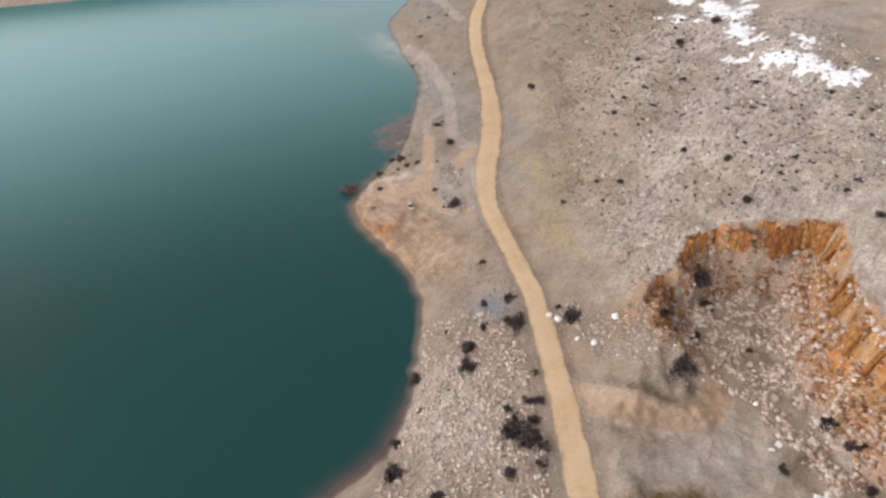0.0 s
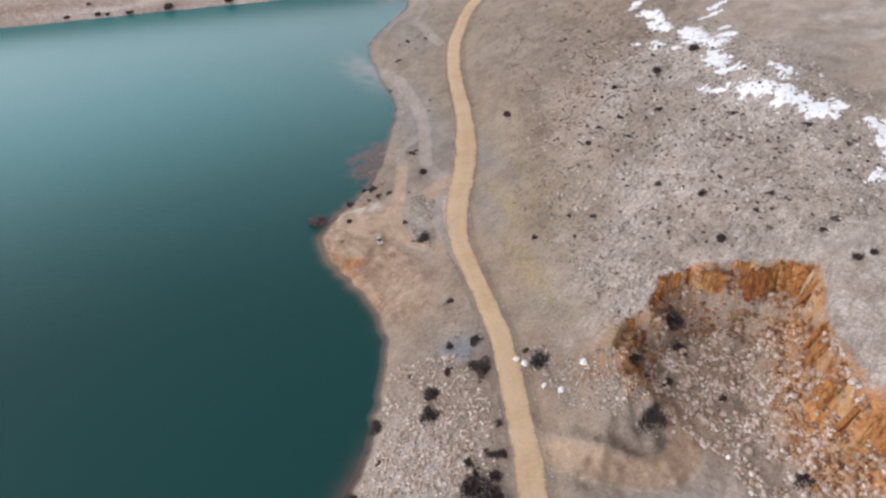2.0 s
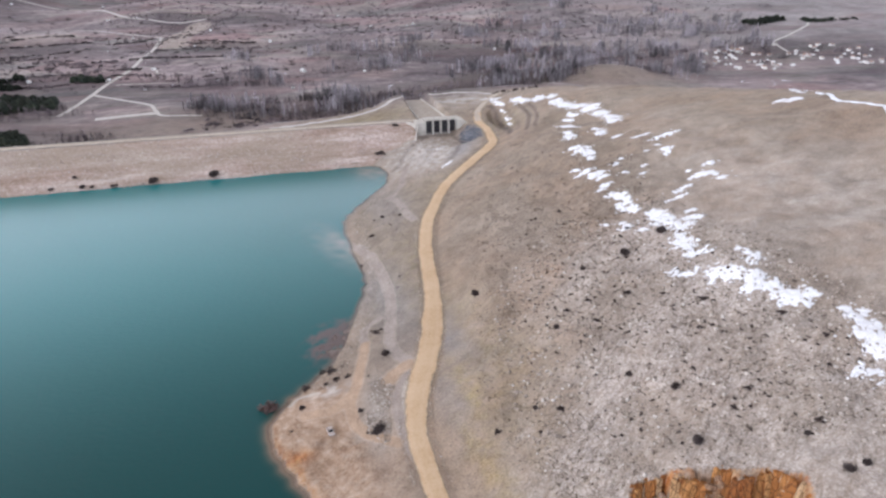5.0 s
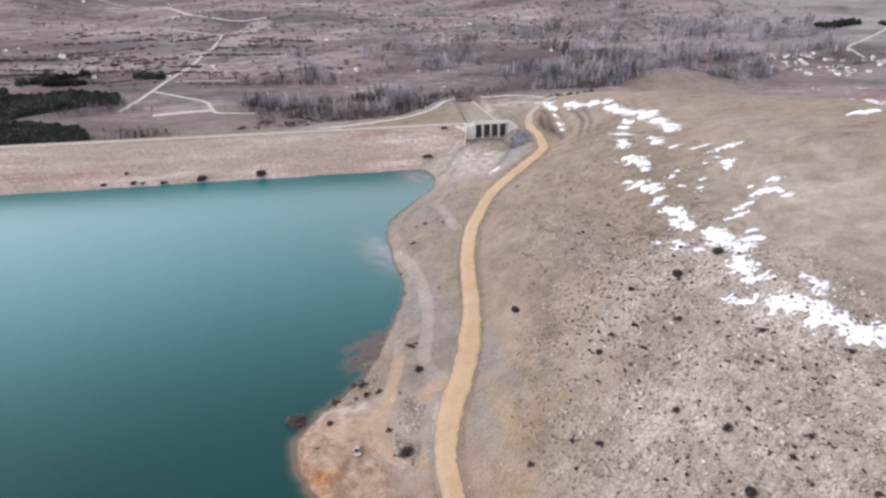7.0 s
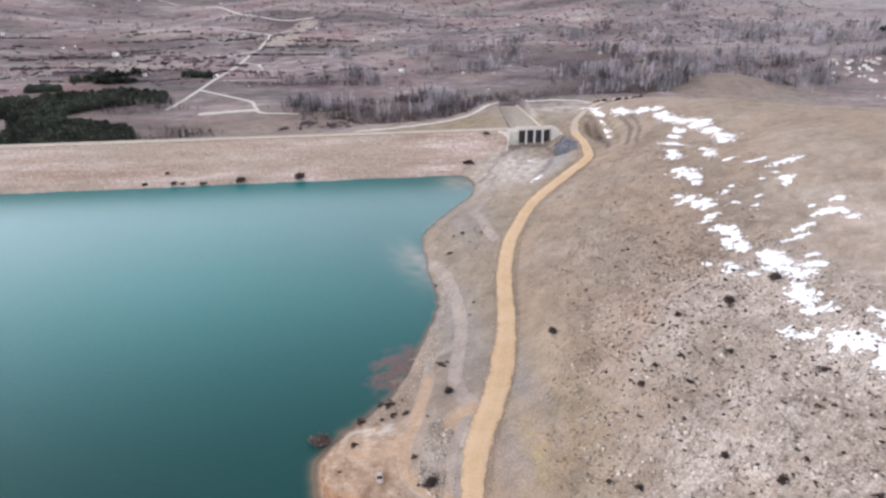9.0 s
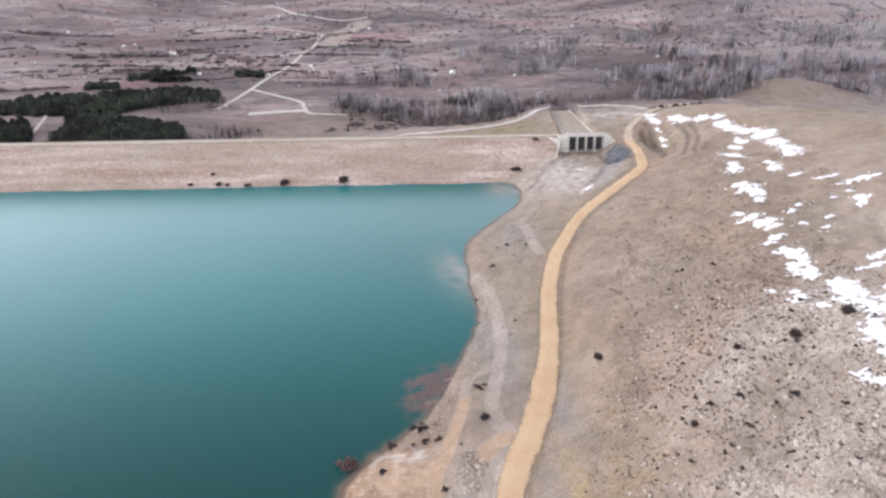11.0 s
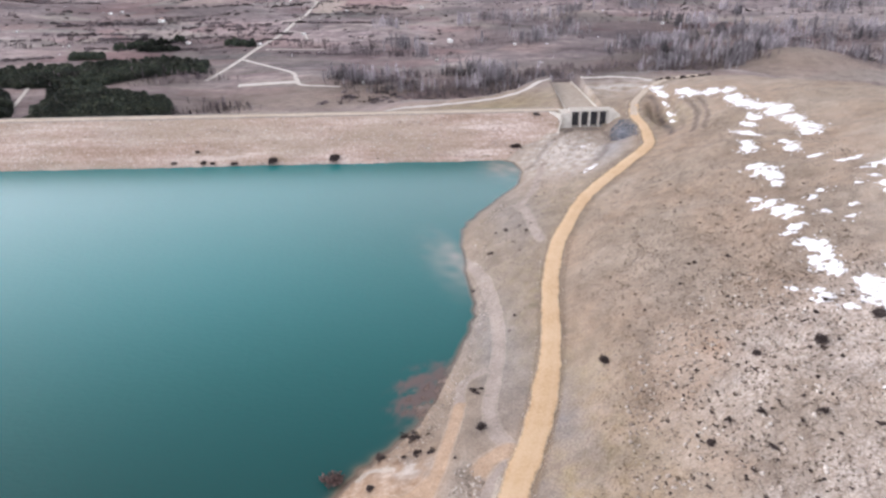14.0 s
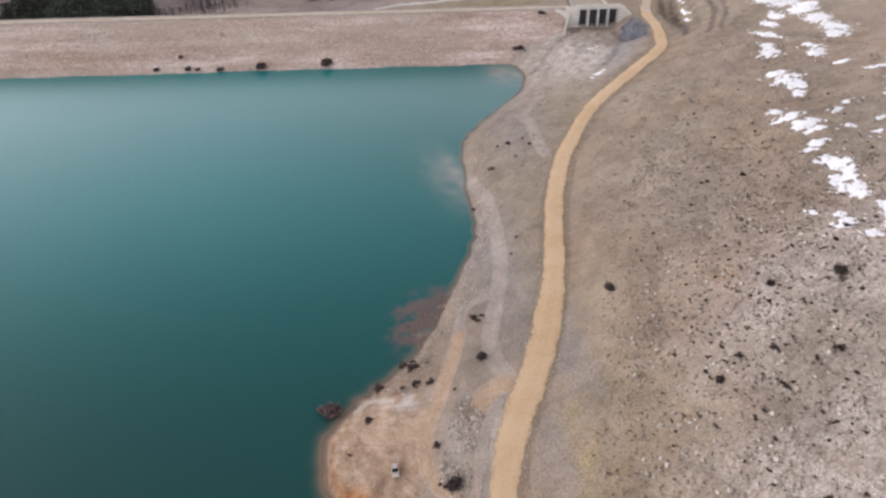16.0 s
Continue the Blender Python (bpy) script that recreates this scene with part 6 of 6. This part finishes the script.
GROVES = ((150, [(-45, 520), (-40, 535), (0, 550), (12, 500), (10, 440), (-20, 470)]), (150, [(28, 425), (26, 485), (63, 534), (95, 559), (100, 500), (88, 424)]), (110, [(116, 420), (150, 516), (190, 508), (170, 430)]),
          (90, [(200, 430), (230, 520), (270, 500), (240, 430)]), (520, [(250, 512), (285, 631), (379, 611), (400, 560), (330, 500)]), (520, [(362, 640), (408, 751), (554, 719), (620, 690), (514, 630)]), (300, [(240, 600), (300, 720), (400, 760), (360, 650)]),
          (260, [(430, 480), (560, 560), (600, 640), (430, 560)]), (420, [(560, 760), (800, 800), (950, 1000), (640, 950)]), (160, [(0, 600), (240, 690), (240, 740), (0, 660)]), (140, [(640, 640), (760, 700), (800, 780), (660, 720)]), (420, [(250, 720), (700, 840), (900, 1050), (600, 1150), (300, 930)]), (160, [(-60, 690), (240, 760), (260, 860), (-40, 760)]))
wood("poplar_wood", "grey leafless poplars along the valley stream", "trees", POPLARS + SPREADING, POPLAR, GROVES, 5, 16, 41, 1.8)
# low brush, made dense and dark to add the shade under the crowns
wood("undergrowth", "dark leafless undergrowth, also standing for shade below the poplars", "thicket", SPREADING, THICKET, [(int(n * 2.2), poly) for n, poly in GROVES], 1.8, 4.2, 46, 2.2)
wood("thicket", "dark leafless thicket along the stream", "thicket", SPREADING, THICKET,
     [(900, [(-60, 480), (60, 440), (110, 430), (140, 520), (60, 540), (-60, 530)]), (900, [(110, 400), (240, 420), (330, 495), (400, 600), (260, 590), (140, 530)]), (240, [(-250, 500), (-190, 500), (-170, 560), (-210, 640), (-240, 560)]), (420, [(-400, 505), (-200, 492), (-195, 560), (-225, 625), (-320, 548), (-400, 552)]), (160, [(-170, 385), (-120, 395), (-130, 440), (-180, 450)]), (250, [(560, 560), (900, 640), (900, 720), (600, 680)]), (260, [(-520, 520), (-330, 505), (-240, 520), (-300, 560), (-520, 570)]), (200, [(-440, 690), (-200, 700), (-180, 730), (-440, 730)]), (260, [(-115, 690), (-55, 690), (-20, 630), (60, 640), (60, 600), (-110, 640)]), (900, [(-700, 720), (-150, 760), (500, 820), (1100, 1000), (900, 1400), (-900, 1400)])], 3, 8, 42, 1.5)
wood("scrub", "low dark scrub over the far hillsides", "scrub", MOUNDS, THICKET,
     [(2400, [(-700, 600), (-250, 600), (0, 700), (500, 740), (900, 900), (1300, 1700), (-1300, 1700)]), (1500, [(-300, 850), (400, 760), (900, 1100), (500, 1500), (-200, 1400)]), (250, [(-420, 700), (-160, 700), (-140, 820), (-420, 860)]), (120, [(-60, 420), (60, 400), (90, 440), (-40, 470)])], 1.0, 3.2, 43, 1.3, False)


def build_hedges():
    """Rows of brush between the narrow fields."""
    rng = np.random.RandomState(47)
    rows = []
    for cx, cy in in_patch(46, [(-620, 600), (-220, 600), (-60, 620), (40, 760), (-60, 1000), (-700, 1000)], rng):
        l, a = 30 + 130 * rng.rand(), rng.normal(0.05, 0.16)
        u = (rng.rand(int(l / 2.2)) - 0.5) * l
        u = u[wave(u + cx, u * 0 + cy, 22, 3) > -0.35]
        rows.append(np.column_stack([cx + u * math.cos(a) + rng.normal(0, 0.8, len(u)), cy + u * math.sin(a) + rng.normal(0, 1.6, len(u))]))
    p = np.vstack(rows)
    h = 1.2 + 2.2 * rng.rand(len(p))
    tagged(scatter("hedge_rows", MOUNDS, on_ground(p, 0.1), np.column_stack([1.4 * h, 1.4 * h, h]), rng.rand(len(p)) * 6.28, THICKET, rng=rng), "dark leafless hedge rows between the valley fields", "hedges", kind="stuff")


build_hedges()
wood("pine_plantation", "dense dark green pine plantation below the dam", "trees", PINES, PINE,
     [(1500, [(-460, 540), (-412, 576), (-389, 596), (-322, 566), (-274, 592), (-253, 620), (-198, 593), (-190, 556), (-227, 544), (-249, 528), (-277, 505), (-317, 500), (-350, 503), (-378, 517), (-460, 500)]),
      (1300, [(-275, 374), (-290, 411), (-289, 434), (-309, 484), (-274, 493), (-236, 460), (-190, 441), (-170, 390), (-178, 372), (-250, 372)]),
      (260, [(-352, 467), (-346, 480), (-306, 414), (-303, 393), (-330, 388), (-420, 420), (-420, 470)]), (60, [(-332, 676), (-267, 722), (-255, 716), (-320, 664)]), (50, [(-196, 694), (-160, 676), (-166, 668), (-205, 684)]),
      (45, [(-294, 668), (-250, 675), (-250, 668), (-296, 660)]), (70, [(-355, 631), (-316, 628), (-316, 620), (-355, 620)]),
      (120, [(860, 860), (960, 905), (965, 930), (850, 890)]), (110, [(1000, 890), (1100, 880), (1120, 910), (1010, 925)])], 4.5, 9.0, 44, 1.5, False)


def house(seed, w, d, h, wall, tile, label):
    """A small rendered house with a tiled roof."""
    ob = tagged(new("house"), label, "house", "valley houses")
    body = part("wall", slab([(-w / 2, -1), (w / 2, -1), (w / 2, h), (0, h + w * 0.28), (-w / 2, h)], -d / 2, d / 2), wall, ob)
    for s in (-1, 1):
        e = 0.4
        bm = prism([(0, -d / 2 - e, h + w * 0.28 + 0.08), (0, d / 2 + e, h + w * 0.28 + 0.08), (s * (w / 2 + e), d / 2 + e, h - 0.14), (s * (w / 2 + e), -d / 2 - e, h - 0.14),
                    (0, -d / 2 - e, h + w * 0.28 + 0.3), (0, d / 2 + e, h + w * 0.28 + 0.3), (s * (w / 2 + e), d / 2 + e, h + 0.06), (s * (w / 2 + e), -d / 2 - e, h + 0.06)],
                   [(0, 1, 2, 3), (4, 5, 6, 7), (0, 1, 5, 4), (1, 2, 6, 5), (2, 3, 7, 6), (3, 0, 4, 7)])
        part("roof", bm, tile, ob)
    for x in (-w * 0.25, w * 0.25):
        for z in ([1.0, 3.6] if h > 4.5 else [1.0]):
            part("window", box(x - 0.5, x + 0.5, -d / 2 - 0.06, -d / 2 + 0.1, z, z + 1.2), WINDOW, ob)
    part("door", box(-0.5, 0.5, -d / 2 - 0.05, -d / 2 + 0.1, 0, 2.05), BARK, ob)
    part("chimney", box(w * 0.2, w * 0.2 + 0.7, 0, 0.7, h, h + w * 0.28 + 0.9), wall, ob)
    return ob


WINDOW = plain("window_glass", (0.03, 0.035, 0.04), (0.06, 0.065, 0.07), 2, 0.15)
LIMEWASH = plain("limewash", (0.68, 0.66, 0.63), (0.8, 0.79, 0.76), 0.6)
RENDER_GREY = plain("grey_render", (0.4, 0.37, 0.35), (0.52, 0.49, 0.46), 0.6)
TILE = plain("clay_tile", (0.3, 0.18, 0.14), (0.42, 0.28, 0.23), 0.8)
SHEET = plain("pale_sheet_roof", (0.6, 0.59, 0.58), (0.72, 0.71, 0.7), 0.8, 0.5)
HOUSES = [house(1, 8, 10, 3.2, LIMEWASH, SHEET, "white single-storey house with a pale sheet roof"), house(2, 9, 11, 5.8, LIMEWASH, TILE, "white two-storey house with a clay tile roof"),
          house(3, 8, 12, 5.6, RENDER_GREY, TILE, "grey two-storey house with a clay tile roof"), house(4, 7, 8, 3.0, RENDER_GREY, SHEET, "grey farm shed with a pale sheet roof")]
placed = 0


def put_house(kind, x, y, turn):
    global placed
    src = HOUSES[kind]
    m = pose(x, y, ground_at(x, y) + 0.3, 0, 0, turn) @ Matrix.Scale(0.66, 4)
    if placed < 4 and src.name not in used:
        used.add(src.name)
        placed += 1
        src.matrix_basis = m
    else:
        copy_thing(src, m)


rng = np.random.RandomState(51)
for k, (x, y) in enumerate([(62, 693), (-119, 740), (-160, 672), (-386, 690), (-325, 833), (135, 656), (338, 754), (43, 590), (-28, 497), (-250, 700), (-190, 1160), (-60, 1000), (180, 860), (260, 980), (30, 900), (420, 860), (-420, 900), (-480, 760), (-300, 1090), (-240, 1180)]):
    put_house((3, 0, 3, 3, 1)[k % 5] if k else 0, x, y, rng.rand() * 90 - 45)
for k, (x, y) in enumerate(in_patch(16, [(-600, 760), (-150, 790), (400, 900), (800, 1000), (700, 1500), (-700, 1500)], rng)):
    put_house((0, 3, 0, 1)[k % 4], x, y, rng.rand() * 90 - 45)
for k, (x, y) in enumerate(np.vstack([in_patch(58, [(550, 580), (620, 690), (700, 690), (760, 600), (690, 545), (600, 535)], rng), in_patch(34, [(735, 530), (750, 650), (850, 690), (900, 600), (800, 530)], rng)])):
    put_house(k % 4, x, y, rng.rand() * 180)
